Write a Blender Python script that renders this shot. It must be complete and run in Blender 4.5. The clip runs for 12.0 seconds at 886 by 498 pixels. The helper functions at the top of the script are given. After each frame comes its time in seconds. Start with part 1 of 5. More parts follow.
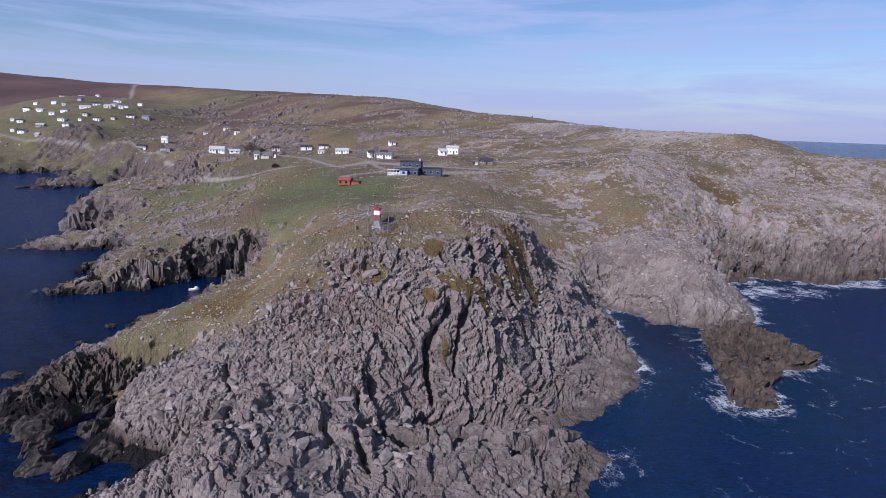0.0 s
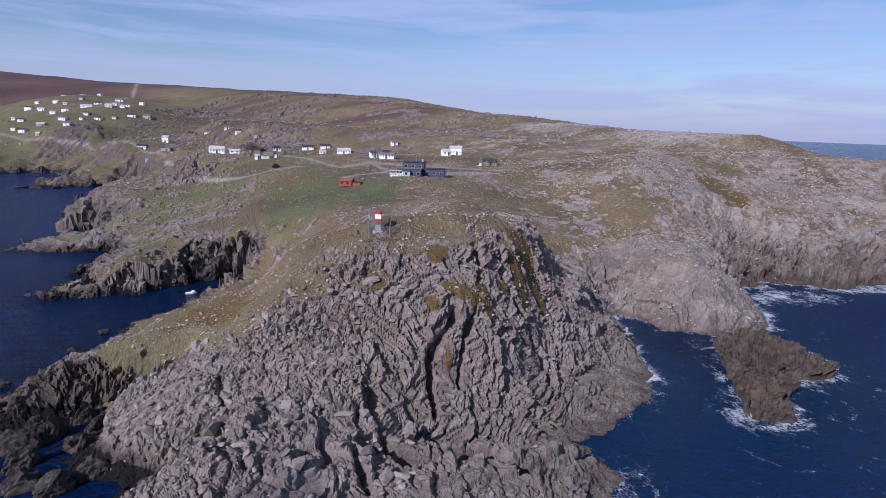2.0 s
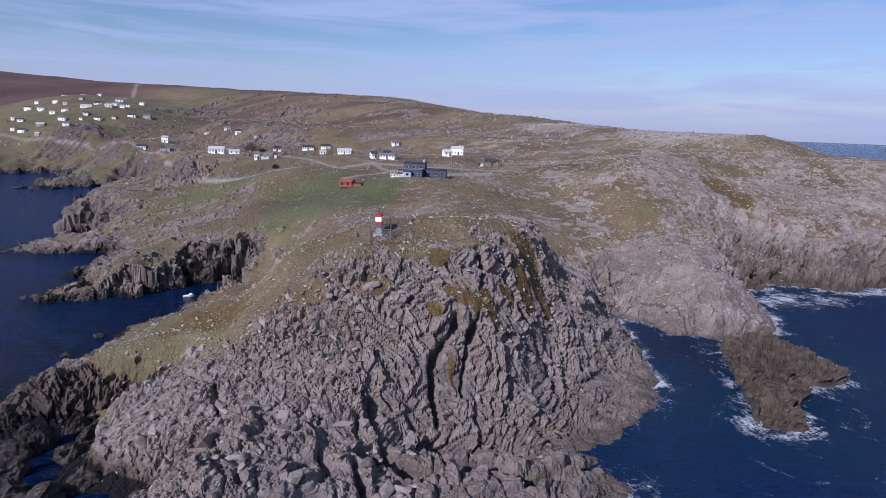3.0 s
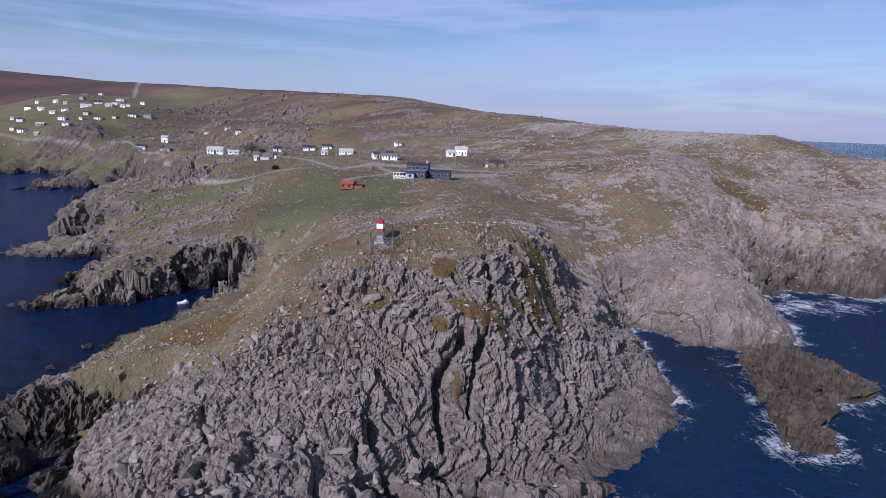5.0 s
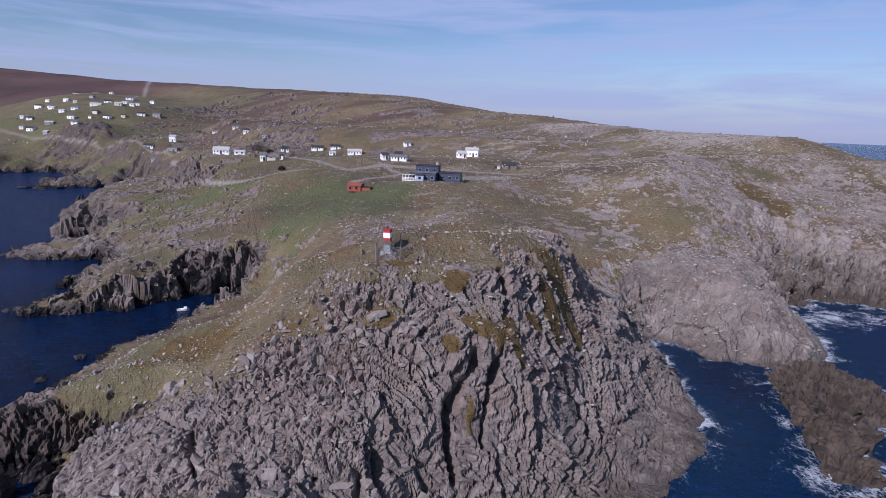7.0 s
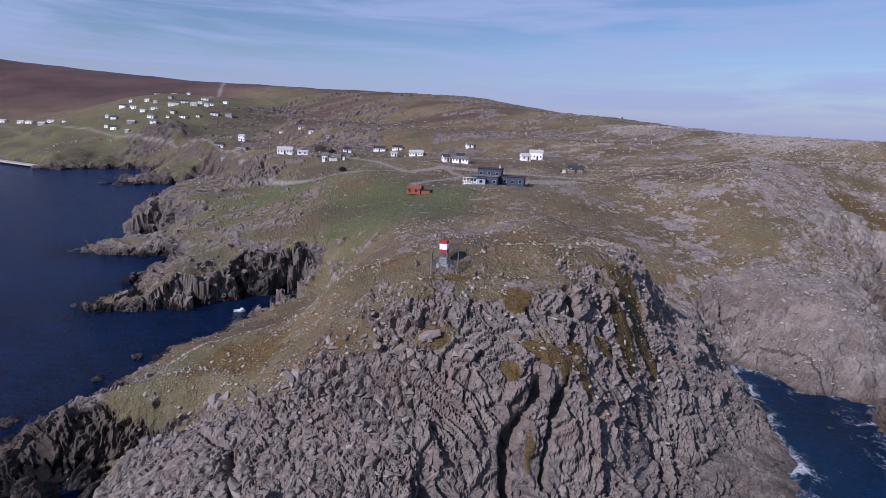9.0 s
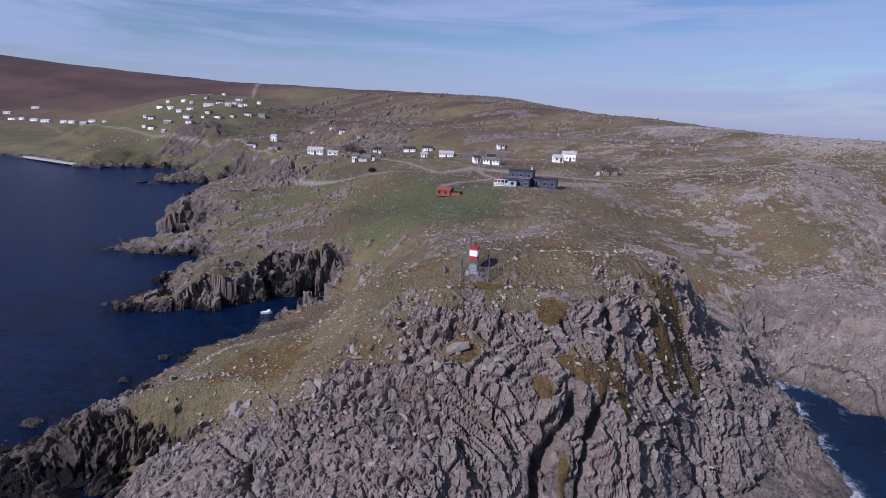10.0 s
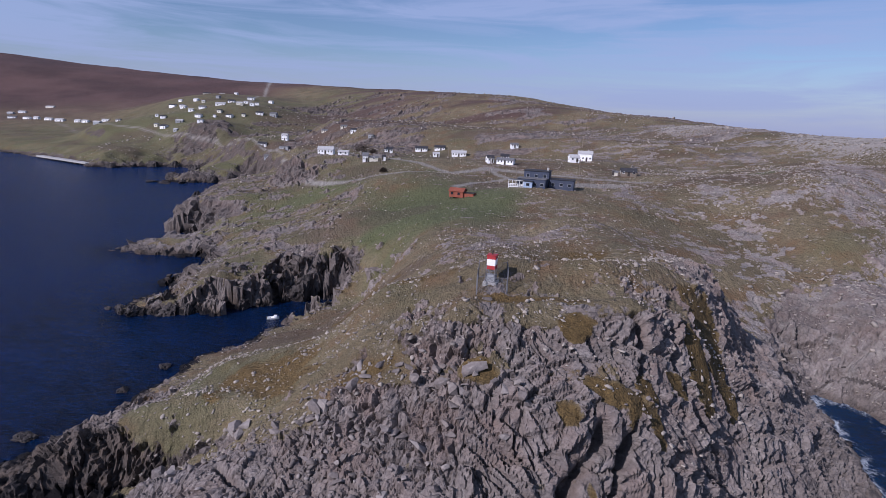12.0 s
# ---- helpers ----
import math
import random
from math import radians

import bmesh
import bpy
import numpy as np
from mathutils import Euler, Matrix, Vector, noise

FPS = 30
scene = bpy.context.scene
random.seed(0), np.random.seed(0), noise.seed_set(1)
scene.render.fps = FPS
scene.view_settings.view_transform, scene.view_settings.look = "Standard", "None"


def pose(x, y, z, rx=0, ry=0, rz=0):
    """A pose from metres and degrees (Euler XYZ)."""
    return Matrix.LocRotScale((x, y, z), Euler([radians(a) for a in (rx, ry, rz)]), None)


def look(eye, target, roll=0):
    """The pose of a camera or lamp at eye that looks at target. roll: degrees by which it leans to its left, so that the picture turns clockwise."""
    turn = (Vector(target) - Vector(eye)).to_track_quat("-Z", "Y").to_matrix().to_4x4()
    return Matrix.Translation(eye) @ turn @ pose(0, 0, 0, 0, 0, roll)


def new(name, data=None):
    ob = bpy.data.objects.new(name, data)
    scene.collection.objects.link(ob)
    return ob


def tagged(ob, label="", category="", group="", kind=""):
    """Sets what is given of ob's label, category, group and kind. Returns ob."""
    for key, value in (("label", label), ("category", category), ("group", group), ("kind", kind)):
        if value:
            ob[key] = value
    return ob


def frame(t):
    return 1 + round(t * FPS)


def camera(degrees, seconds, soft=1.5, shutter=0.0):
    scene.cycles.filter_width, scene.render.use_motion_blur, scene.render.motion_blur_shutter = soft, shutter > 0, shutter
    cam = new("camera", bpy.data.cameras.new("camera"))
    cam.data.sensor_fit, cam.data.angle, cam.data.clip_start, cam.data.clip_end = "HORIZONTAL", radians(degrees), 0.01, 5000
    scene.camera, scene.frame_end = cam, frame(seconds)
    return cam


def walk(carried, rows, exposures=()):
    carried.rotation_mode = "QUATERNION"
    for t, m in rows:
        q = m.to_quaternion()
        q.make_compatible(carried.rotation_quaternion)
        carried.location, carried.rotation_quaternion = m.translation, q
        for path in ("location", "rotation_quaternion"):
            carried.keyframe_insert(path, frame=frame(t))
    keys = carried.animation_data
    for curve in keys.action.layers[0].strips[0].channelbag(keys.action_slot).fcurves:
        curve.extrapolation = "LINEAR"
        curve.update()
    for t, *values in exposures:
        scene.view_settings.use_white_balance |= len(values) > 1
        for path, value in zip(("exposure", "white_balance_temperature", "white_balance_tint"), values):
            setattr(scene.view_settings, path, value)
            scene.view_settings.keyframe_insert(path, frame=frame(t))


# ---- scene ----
cam = camera(76.0, 12.0, 0.45)
PATH = [
    (0, (-0.056, -3.962, 56.627), (0.176, -2.021, 56.203), 2.0),
    (0.5, (0.012, -2.796, 56.639), (0.241, -0.855, 56.215), 2.0),
    (1, (0.068, -1.591, 56.656), (0.295, 0.35, 56.231), 2.0),
    (1.5, (0.085, -0.257, 56.691), (0.311, 1.684, 56.267), 2.1),
    (2, (0.149, 1.18, 56.734), (0.373, 3.121, 56.309), 2.1),
    (2.5, (0.202, 2.659, 56.76), (0.425, 4.6, 56.334), 2.1),
    (3, (0.235, 4.254, 56.791), (0.456, 6.196, 56.366), 2.1),
    (5, (0.434, 11.753, 56.985), (0.646, 13.695, 56.558), 2.1),
    (5.5, (0.523, 13.729, 57.063), (0.733, 15.672, 56.635), 2.2),
    (6, (0.579, 15.671, 57.158), (0.787, 17.614, 56.73), 2.2),
    (6.5, (0.679, 17.721, 57.235), (0.886, 19.664, 56.807), 2.3),
    (7, (0.736, 19.769, 57.296), (0.917, 21.714, 56.867), 2.3),
    (9, (1.168, 27.886, 57.648), (1.139, 29.838, 57.212), 2.6),
    (9.5, (1.056, 29.982, 57.667), (0.988, 31.932, 57.23), 2.7),
    (10, (0.878, 32.106, 57.654), (0.747, 34.053, 57.215), 2.7),
    (10.5, (0.664, 34.134, 57.636), (0.514, 36.079, 57.196), 2.8),
    (11, (0.379, 35.95, 57.605), (0.221, 37.895, 57.165), 2.8),
    (11.5, (0.066, 37.546, 57.541), (-0.099, 39.49, 57.1), 2.8),
    (12, (-0.229, 38.952, 57.454), (-0.399, 40.895, 57.011), 2.7),
]
walk(cam, [(t, look(eye, target, roll)) for t, eye, target, roll in PATH],
     [(0, 0.12, 5800, 24), (6.5, 0.0, 5800, 24), (12, -0.15, 5750, 24)])

# ---------------------------------------------------------------- sky and sun
TO_SUN = Vector((-0.56, -0.56, 0.52)).normalized()
world = bpy.data.worlds.new("sky")
scene.world = world
world.use_nodes = True
wn, wl = world.node_tree.nodes, world.node_tree.links
wn.clear()
sky_tex = wn.new("ShaderNodeTexSky")
sky_tex.sky_type = "NISHITA"
sky_tex.sun_disc = False
sky_tex.sun_elevation = math.asin(TO_SUN.z)
sky_tex.sun_rotation = math.atan2(TO_SUN.x, TO_SUN.y)
sky_tex.air_density, sky_tex.dust_density, sky_tex.ozone_density = 1.0, 0.4, 4.0
coord = wn.new("ShaderNodeTexCoord")
stretch = wn.new("ShaderNodeMapping")
stretch.inputs["Scale"].default_value = (1.6, 1.6, 17.0)
stretch.inputs["Rotation"].default_value = (0.0, 0.10, 0.3)
wl.new(coord.outputs["Generated"], stretch.inputs["Vector"])
cirrus = wn.new("ShaderNodeTexNoise")
cirrus.inputs["Scale"].default_value, cirrus.inputs["Detail"].default_value, cirrus.inputs["Roughness"].default_value = 1.9, 9, 0.58
cirrus.inputs["Distortion"].default_value = 0.7
wl.new(stretch.outputs["Vector"], cirrus.inputs["Vector"])
veil = wn.new("ShaderNodeMapRange")
veil.inputs["From Min"].default_value, veil.inputs["From Max"].default_value = 0.40, 0.62
veil.inputs["To Min"].default_value, veil.inputs["To Max"].default_value = 0.0, 0.75
wl.new(cirrus.outputs["Fac"], veil.inputs["Value"])
thin = wn.new("ShaderNodeMix")
thin.data_type = "RGBA"
wl.new(veil.outputs["Result"], thin.inputs[0])
wl.new(sky_tex.outputs["Color"], thin.inputs[6])
thin.inputs[7].default_value = (4.4, 5.5, 7.7, 1)
height = wn.new("ShaderNodeSeparateXYZ")
wl.new(coord.outputs["Generated"], height.inputs["Vector"])
belt = wn.new("ShaderNodeMapRange")
belt.inputs["From Min"].default_value, belt.inputs["From Max"].default_value = 0.0, 0.11
belt.inputs["To Min"].default_value, belt.inputs["To Max"].default_value = 0.85, 0.0
wl.new(height.outputs["Z"], belt.inputs["Value"])
haze = wn.new("ShaderNodeMix")
haze.data_type = "RGBA"
wl.new(belt.outputs["Result"], haze.inputs[0])
wl.new(thin.outputs[2], haze.inputs[6])
haze.inputs[7].default_value = (4.2, 4.75, 6.6, 1)
back = wn.new("ShaderNodeBackground")
back.inputs["Strength"].default_value = 0.088
wl.new(haze.outputs[2], back.inputs["Color"])
wout = wn.new("ShaderNodeOutputWorld")
wl.new(back.outputs["Background"], wout.inputs["Surface"])

sun_data = bpy.data.lights.new("sun", "SUN")
sun_data.energy, sun_data.angle, sun_data.color = 4.9, radians(0.6), (1.0, 0.945, 0.885)
sun = new("sun", sun_data)
sun.matrix_world = look(TO_SUN * 900, (0, 0, 0))
# ---------------------------------------------------------------- materials


class Nodes:
    """A short way to write a node material."""

    def __init__(self, name, rough=0.8, metal=0.0):
        self.m = bpy.data.materials.new(name)
        self.m.use_nodes = True
        self.n, self.l = self.m.node_tree.nodes, self.m.node_tree.links
        self.b = self.n["Principled BSDF"]
        self.b.inputs["Roughness"].default_value, self.b.inputs["Metallic"].default_value = rough, metal
        self.b.inputs["Specular IOR Level"].default_value = 0.25
        self.where = self.n.new("ShaderNodeNewGeometry").outputs["Position"]

    def put(self, socket, value):
        if hasattr(value, "is_linked"):
            self.l.new(value, socket)
        elif isinstance(value, tuple) and len(value) == 3:
            socket.default_value = (*value, 1)
        else:
            socket.default_value = value

    def attr(self, name):
        a = self.n.new("ShaderNodeAttribute")
        a.attribute_name = name
        s = self.n.new("ShaderNodeSeparateColor")
        self.l.new(a.outputs["Color"], s.inputs["Color"])
        return s.outputs["Red"], s.outputs["Green"], s.outputs["Blue"]

    def scaled(self, scale, turn=0.0):
        m = self.n.new("ShaderNodeMapping")
        m.inputs["Scale"].default_value = scale
        m.inputs["Rotation"].default_value = (0, 0, turn)
        self.l.new(self.where, m.inputs["Vector"])
        return m.outputs["Vector"]

    def noise(self, scale, detail=4, rough=0.55, vector=None, distortion=0.0):
        t = self.n.new("ShaderNodeTexNoise")
        for key, v in (("Scale", scale), ("Detail", detail), ("Roughness", rough), ("Distortion", distortion)):
            t.inputs[key].default_value = v
        self.l.new(vector or self.where, t.inputs["Vector"])
        return t.outputs["Fac"]

    def warp(self, vector, scale, amount):
        t = self.n.new("ShaderNodeTexNoise")
        t.inputs["Scale"].default_value, t.inputs["Detail"].default_value = scale, 4
        self.l.new(vector, t.inputs["Vector"])
        m = self.n.new("ShaderNodeVectorMath")
        m.operation = "MULTIPLY_ADD"
        self.l.new(t.outputs["Color"], m.inputs[0])
        m.inputs[1].default_value = (amount, amount, amount)
        self.l.new(vector, m.inputs[2])
        return m.outputs[0]

    def cells(self, scale, vector=None, feature="F1", out="Distance"):
        t = self.n.new("ShaderNodeTexVoronoi")
        t.feature = feature
        t.inputs["Scale"].default_value = scale
        self.l.new(vector or self.where, t.inputs["Vector"])
        return t.outputs[out]

    def span(self, v, a, b, c=0.0, d=1.0):
        t = self.n.new("ShaderNodeMapRange")
        for key, w in (("From Min", a), ("From Max", b), ("To Min", c), ("To Max", d)):
            t.inputs[key].default_value = w
        self.l.new(v, t.inputs["Value"])
        return t.outputs["Result"]

    def mix(self, f, a, b, kind="MIX"):
        t = self.n.new("ShaderNodeMix")
        t.data_type, t.blend_type = "RGBA", kind
        self.put(t.inputs[0], f), self.put(t.inputs[6], a), self.put(t.inputs[7], b)
        return t.outputs[2]

    def math(self, op, a, b=0.0):
        t = self.n.new("ShaderNodeMath")
        t.operation = op
        self.put(t.inputs[0], a), self.put(t.inputs[1], b)
        return t.outputs[0]

    def chance(self):
        return self.n.new("ShaderNodeObjectInfo").outputs["Random"]

    def island(self):
        return self.n.new("ShaderNodeNewGeometry").outputs["Random Per Island"]

    def bump(self, height, strength=0.5, distance=0.1, under=None):
        t = self.n.new("ShaderNodeBump")
        t.inputs["Strength"].default_value, t.inputs["Distance"].default_value = strength, distance
        self.l.new(height, t.inputs["Height"])
        if under is not None:
            self.l.new(under, t.inputs["Normal"])
        return t.outputs["Normal"]

    def done(self, colour, normal=None, rough=None):
        self.put(self.b.inputs["Base Color"], colour)
        if normal is not None:
            self.l.new(normal, self.b.inputs["Normal"])
        if rough is not None:
            self.put(self.b.inputs["Roughness"], rough)
        return self.m


def rock_colour(k, tone, beds=None):
    """Grey slate with warm and pale stains; tone varies it block by block."""
    grain = k.noise(1.7, 6, 0.65)
    stain = k.noise(0.07, 4, 0.55)
    lichen = k.noise(0.55, 5, 0.6)
    c = k.mix(k.span(tone, 0.12, 0.88), (0.129, 0.111, 0.102), (0.256, 0.221, 0.202))
    c = k.mix(k.span(stain, 0.45, 0.70, 0, 0.6), c, (0.205, 0.172, 0.150))
    c = k.mix(k.span(lichen, 0.56, 0.74, 0, 0.55), c, (0.300, 0.275, 0.252))
    c = k.mix(1.0, c, k.mix(k.span(grain, 0.3, 0.7), (0.66, 0.66, 0.67), (1.36, 1.35, 1.33)), "MULTIPLY")
    if beds is not None:
        streak = k.noise(1.0, 6, 0.62, beds, 0.5)
        c = k.mix(k.span(streak, 0.33, 0.52, 0.30, 0), c, (0.105, 0.088, 0.085))
        c = k.mix(k.span(streak, 0.54, 0.72, 0, 0.35), c, (0.35, 0.318, 0.298))
        level = k.n.new("ShaderNodeSeparateXYZ")
        k.l.new(k.where, level.inputs["Vector"])
        earth = k.math("MULTIPLY", k.span(k.noise(0.16, 4, 0.6), 0.44, 0.64, 0, 0.62), k.span(level.outputs["Z"], 5, 20, 0.1, 1.0))
        c = k.mix(earth, c, (0.205, 0.145, 0.118))     # soil washed down from the turf
    return c


def ground_material():
    k = Nodes("coast_ground", 0.9)
    grass, ochre, heath = k.attr("cover")
    tone, joint, wet_shaded = k.attr("rock")
    green, lit, gravel = k.attr("tint")
    source = k.n.new("ShaderNodeAttribute")
    source.attribute_name = "bedding"
    squeeze = k.n.new("ShaderNodeMapping")
    squeeze.inputs["Scale"].default_value = (0.85, 0.52, 0.48)
    k.l.new(source.outputs["Vector"], squeeze.inputs["Vector"])
    beds = squeeze.outputs["Vector"]
    rock = rock_colour(k, tone, beds)
    rock = k.mix(k.span(lit, 0, 1), rock, (0.375, 0.35, 0.305))
    # soil in the joints, and some of their shade put into the colour
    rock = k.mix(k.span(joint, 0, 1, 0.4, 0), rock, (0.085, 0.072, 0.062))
    # lowest wet rock goes black, with the gully's shade put into that colour
    kelp_shade = k.span(wet_shaded, 0.9, 0.97)
    rock = k.mix(wet_shaded, rock, k.mix(k.span(k.noise(0.5), 0.4, 0.6), (0.026, 0.021, 0.018), (0.076, 0.056, 0.042)))
    rock = k.mix(kelp_shade, rock, (0.007, 0.006, 0.007))
    patchy, tuft, fine = k.noise(0.05, 5, 0.6), k.noise(0.9, 5, 0.65), k.noise(5.0, 3, 0.6)
    turf = k.mix(k.span(patchy, 0.36, 0.64), (0.118, 0.093, 0.053), (0.198, 0.156, 0.094))
    turf = k.mix(k.span(tuft, 0.40, 0.66, 0, 0.7), turf, (0.086, 0.072, 0.042))
    turf = k.mix(k.span(k.noise(0.33, 6, 0.75), 0.58, 0.68, 0, 0.6), turf, (0.27, 0.235, 0.19))
    turf = k.mix(k.span(k.noise(0.11, 5, 0.65), 0.50, 0.64, 0, 0.65), turf, k.mix(k.span(tuft, 0.35, 0.7), (0.112, 0.066, 0.034), (0.190, 0.112, 0.058)))
    turf = k.mix(green, turf, k.mix(k.span(tuft, 0.35, 0.65), (0.066, 0.082, 0.032), (0.102, 0.112, 0.050)))
    moor = k.mix(k.span(k.noise(0.014, 6, 0.65, k.scaled((0.45, 1.0, 1.0), 0.3)), 0.40, 0.62), (0.042, 0.024, 0.027), (0.098, 0.056, 0.054))
    turf = k.mix(heath, turf, k.mix(k.span(tuft, 0.35, 0.65, 0, 0.5), moor, (0.088, 0.048, 0.047)))
    turf = k.mix(ochre, turf, k.mix(k.span(tuft, 0.35, 0.7), (0.085, 0.056, 0.022), (0.142, 0.094, 0.036)))
    turf = k.mix(1.0, turf, k.mix(k.span(fine, 0.3, 0.7), (0.62, 0.62, 0.62), (1.36, 1.36, 1.34)), "MULTIPLY")
    edge = k.math("ADD", grass, k.span(k.noise(0.8, 5, 0.7), 0.3, 0.7, -0.33, 0.33))
    cover = k.span(edge, 0.42, 0.58)
    colour = k.mix(cover, rock, turf)
    colour = k.mix(gravel, colour, k.mix(k.span(tuft, 0.35, 0.65), (0.19, 0.172, 0.15), (0.27, 0.25, 0.22)))
    ripple = k.noise(1.0, 6, 0.62, beds, 0.5)
    bent = k.warp(beds, 1.3, 0.9)
    facets = k.math("ADD", k.cells(1.15, bent), k.math("MULTIPLY", k.cells(3.1, bent), 0.6))
    relief = k.math("ADD", k.math("MULTIPLY", ripple, 2.0), k.noise(2.2, 6, 0.72))
    relief = k.math("ADD", relief, k.math("MULTIPLY", facets, 0.9))
    normal = k.bump(relief, 0.9, 0.30)
    normal = k.bump(fine, 0.35, 0.06, normal)
    return k.done(colour, normal)


def stone_material():
    k = Nodes("loose_stone", 0.88)
    pick = k.math("FRACT", k.math("ADD", k.chance(), k.island()))
    c = rock_colour(k, k.span(pick, 0, 1, 0.0, 0.6))
    c = k.mix(k.span(pick, 0.75, 1.0, 0, 0.4), c, (0.36, 0.325, 0.295))
    return k.done(c, k.bump(k.noise(4, 5, 0.7), 0.5, 0.08))


def pale_stone_material():
    k = Nodes("lichen_grey_stone", 0.9)
    c = k.mix(k.island(), (0.22, 0.190, 0.160), (0.43, 0.375, 0.315))
    c = k.mix(k.span(k.noise(1.7, 5, 0.65), 0.35, 0.7, 0, 0.6), c, (0.19, 0.17, 0.15))
    return k.done(c, k.bump(k.noise(4, 5, 0.7), 0.5, 0.08))


def reef_material():
    k = Nodes("wet_dark_rock", 0.7)
    c = k.mix(k.span(k.noise(0.6, 5, 0.6), 0.35, 0.65), (0.018, 0.015, 0.014), (0.066, 0.055, 0.050))
    c = k.mix(k.span(k.noise(3.0, 4, 0.6), 0.55, 0.7, 0, 0.4), c, (0.16, 0.145, 0.13))
    return k.done(c, k.bump(k.noise(2.5, 6, 0.7), 0.8, 0.2))


def sea_material():
    k = Nodes("sea_water", 0.12)
    surf, shallow, lee = k.attr("surf")
    k.b.inputs["IOR"].default_value = 1.333
    k.b.inputs["Specular IOR Level"].default_value = 0.17
    deep = k.mix(k.span(k.noise(0.012, 3), 0.35, 0.65), (0.0005, 0.0105, 0.050), (0.0012, 0.0170, 0.076))
    c = k.mix(k.math("MULTIPLY", shallow, 0.7), deep, (0.0018, 0.034, 0.066))
    c = k.mix(lee, c, (0.0004, 0.0032, 0.012))
    lace = k.cells(0.95, k.scaled((1.0, 0.55, 1.0), -0.5), "DISTANCE_TO_EDGE")
    swirl = k.noise(0.16, 6, 0.62, None, 1.2)
    froth = k.noise(1.6, 6, 0.75, None, 0.8)
    body = k.math("ADD", k.math("MULTIPLY", surf, 0.61), k.span(swirl, 0.28, 0.75, -0.14, 0.54))
    foam = k.span(k.math("ADD", body, k.span(froth, 0.3, 0.7, -0.36, 0.36)), 0.68, 1.05)
    streaks = k.math("MULTIPLY", k.span(lace, 0.0, 0.12, 1, 0), k.span(body, 0.50, 0.85, 0, 0.55))
    foam = k.math("MINIMUM", k.math("ADD", foam, streaks), 1.0)
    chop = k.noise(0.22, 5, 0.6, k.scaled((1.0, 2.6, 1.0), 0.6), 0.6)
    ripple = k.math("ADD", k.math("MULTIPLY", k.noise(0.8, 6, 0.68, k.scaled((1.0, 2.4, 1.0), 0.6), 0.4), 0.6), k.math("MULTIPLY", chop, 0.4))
    # sky glint on ripple crests and dim troughs put into the water colour
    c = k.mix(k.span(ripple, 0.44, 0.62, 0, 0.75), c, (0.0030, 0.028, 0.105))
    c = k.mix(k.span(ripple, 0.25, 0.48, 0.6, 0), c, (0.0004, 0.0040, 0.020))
    c = k.mix(foam, c, (0.60, 0.64, 0.68))
    swell = k.noise(0.10, 4, 0.5, k.scaled((1.0, 2.0, 1.0), 0.5))
    n = k.bump(swell, 0.55, 2.2)
    n = k.bump(ripple, 1.0, 1.5, n)
    return k.done(c, n, k.span(foam, 0, 1, 0.16, 0.8))


def paint(name, colour, rough=0.6, worn=0.25):
    """House paint: boards across, weathered patches."""
    k = Nodes(name, rough)
    dirty = tuple(v * 0.62 for v in colour)
    c = k.mix(k.span(k.noise(0.9, 5, 0.6), 0.45, 0.75, 0, worn * 2), colour, dirty)
    c = k.mix(k.span(k.noise(7, 3), 0.4, 0.7, 0, worn), c, dirty)
    return k.done(c, k.bump(k.noise(9, 3), 0.15, 0.02))


MAT = {
    "ground": ground_material(), "stone": stone_material(), "reef": reef_material(), "pale": pale_stone_material(), "sea": sea_material(),
    "white": paint("white_siding", (0.86, 0.86, 0.84), 0.6, 0.05),
    "cream": paint("cream_siding", (0.66, 0.63, 0.52), 0.6, 0.2),
    "grey": paint("grey_siding", (0.30, 0.31, 0.32), 0.65, 0.25),
    "slateblue": paint("slate_blue_siding", (0.055, 0.066, 0.098), 0.6, 0.25),
    "paleblue": paint("pale_blue_siding", (0.32, 0.40, 0.52), 0.6, 0.25),
    "red": paint("red_painted_boards", (0.27, 0.082, 0.050), 0.75, 0.4),
    "markred": paint("signal_red_panel", (0.38, 0.040, 0.042), 0.55, 0.2),
    "markwhite": paint("signal_white_panel", (0.82, 0.80, 0.78), 0.5, 0.06),
    "roof": paint("dark_shingle_roof", (0.045, 0.045, 0.050), 0.85, 0.4),
    "roofgrey": paint("grey_shingle_roof", (0.15, 0.15, 0.155), 0.85, 0.35),
    "rooflight": paint("pale_weathered_roof", (0.46, 0.45, 0.44), 0.7, 0.25),
    "pane": paint("window_pane", (0.018, 0.022, 0.030), 0.15, 0.1),
    "trim": paint("white_trim", (0.75, 0.75, 0.73), 0.5, 0.1),
    "wood": paint("weathered_wood", (0.20, 0.165, 0.13), 0.85, 0.4),
    "steel": paint("galvanised_steel", (0.17, 0.17, 0.18), 0.6, 0.3),
    "concrete": paint("concrete", (0.40, 0.39, 0.37), 0.9, 0.3),
    "dark": paint("dark_plank", (0.055, 0.045, 0.038), 0.85, 0.3),
    "bush": paint("bare_bush", (0.055, 0.042, 0.032), 0.9, 0.3),
    "hull": paint("white_boat_hull", (0.80, 0.80, 0.78), 0.35, 0.08),
}
# ---------------------------------------------------------------- terrain
# All plan numbers in metres: x to the east, y inland, sea level at z = 0.


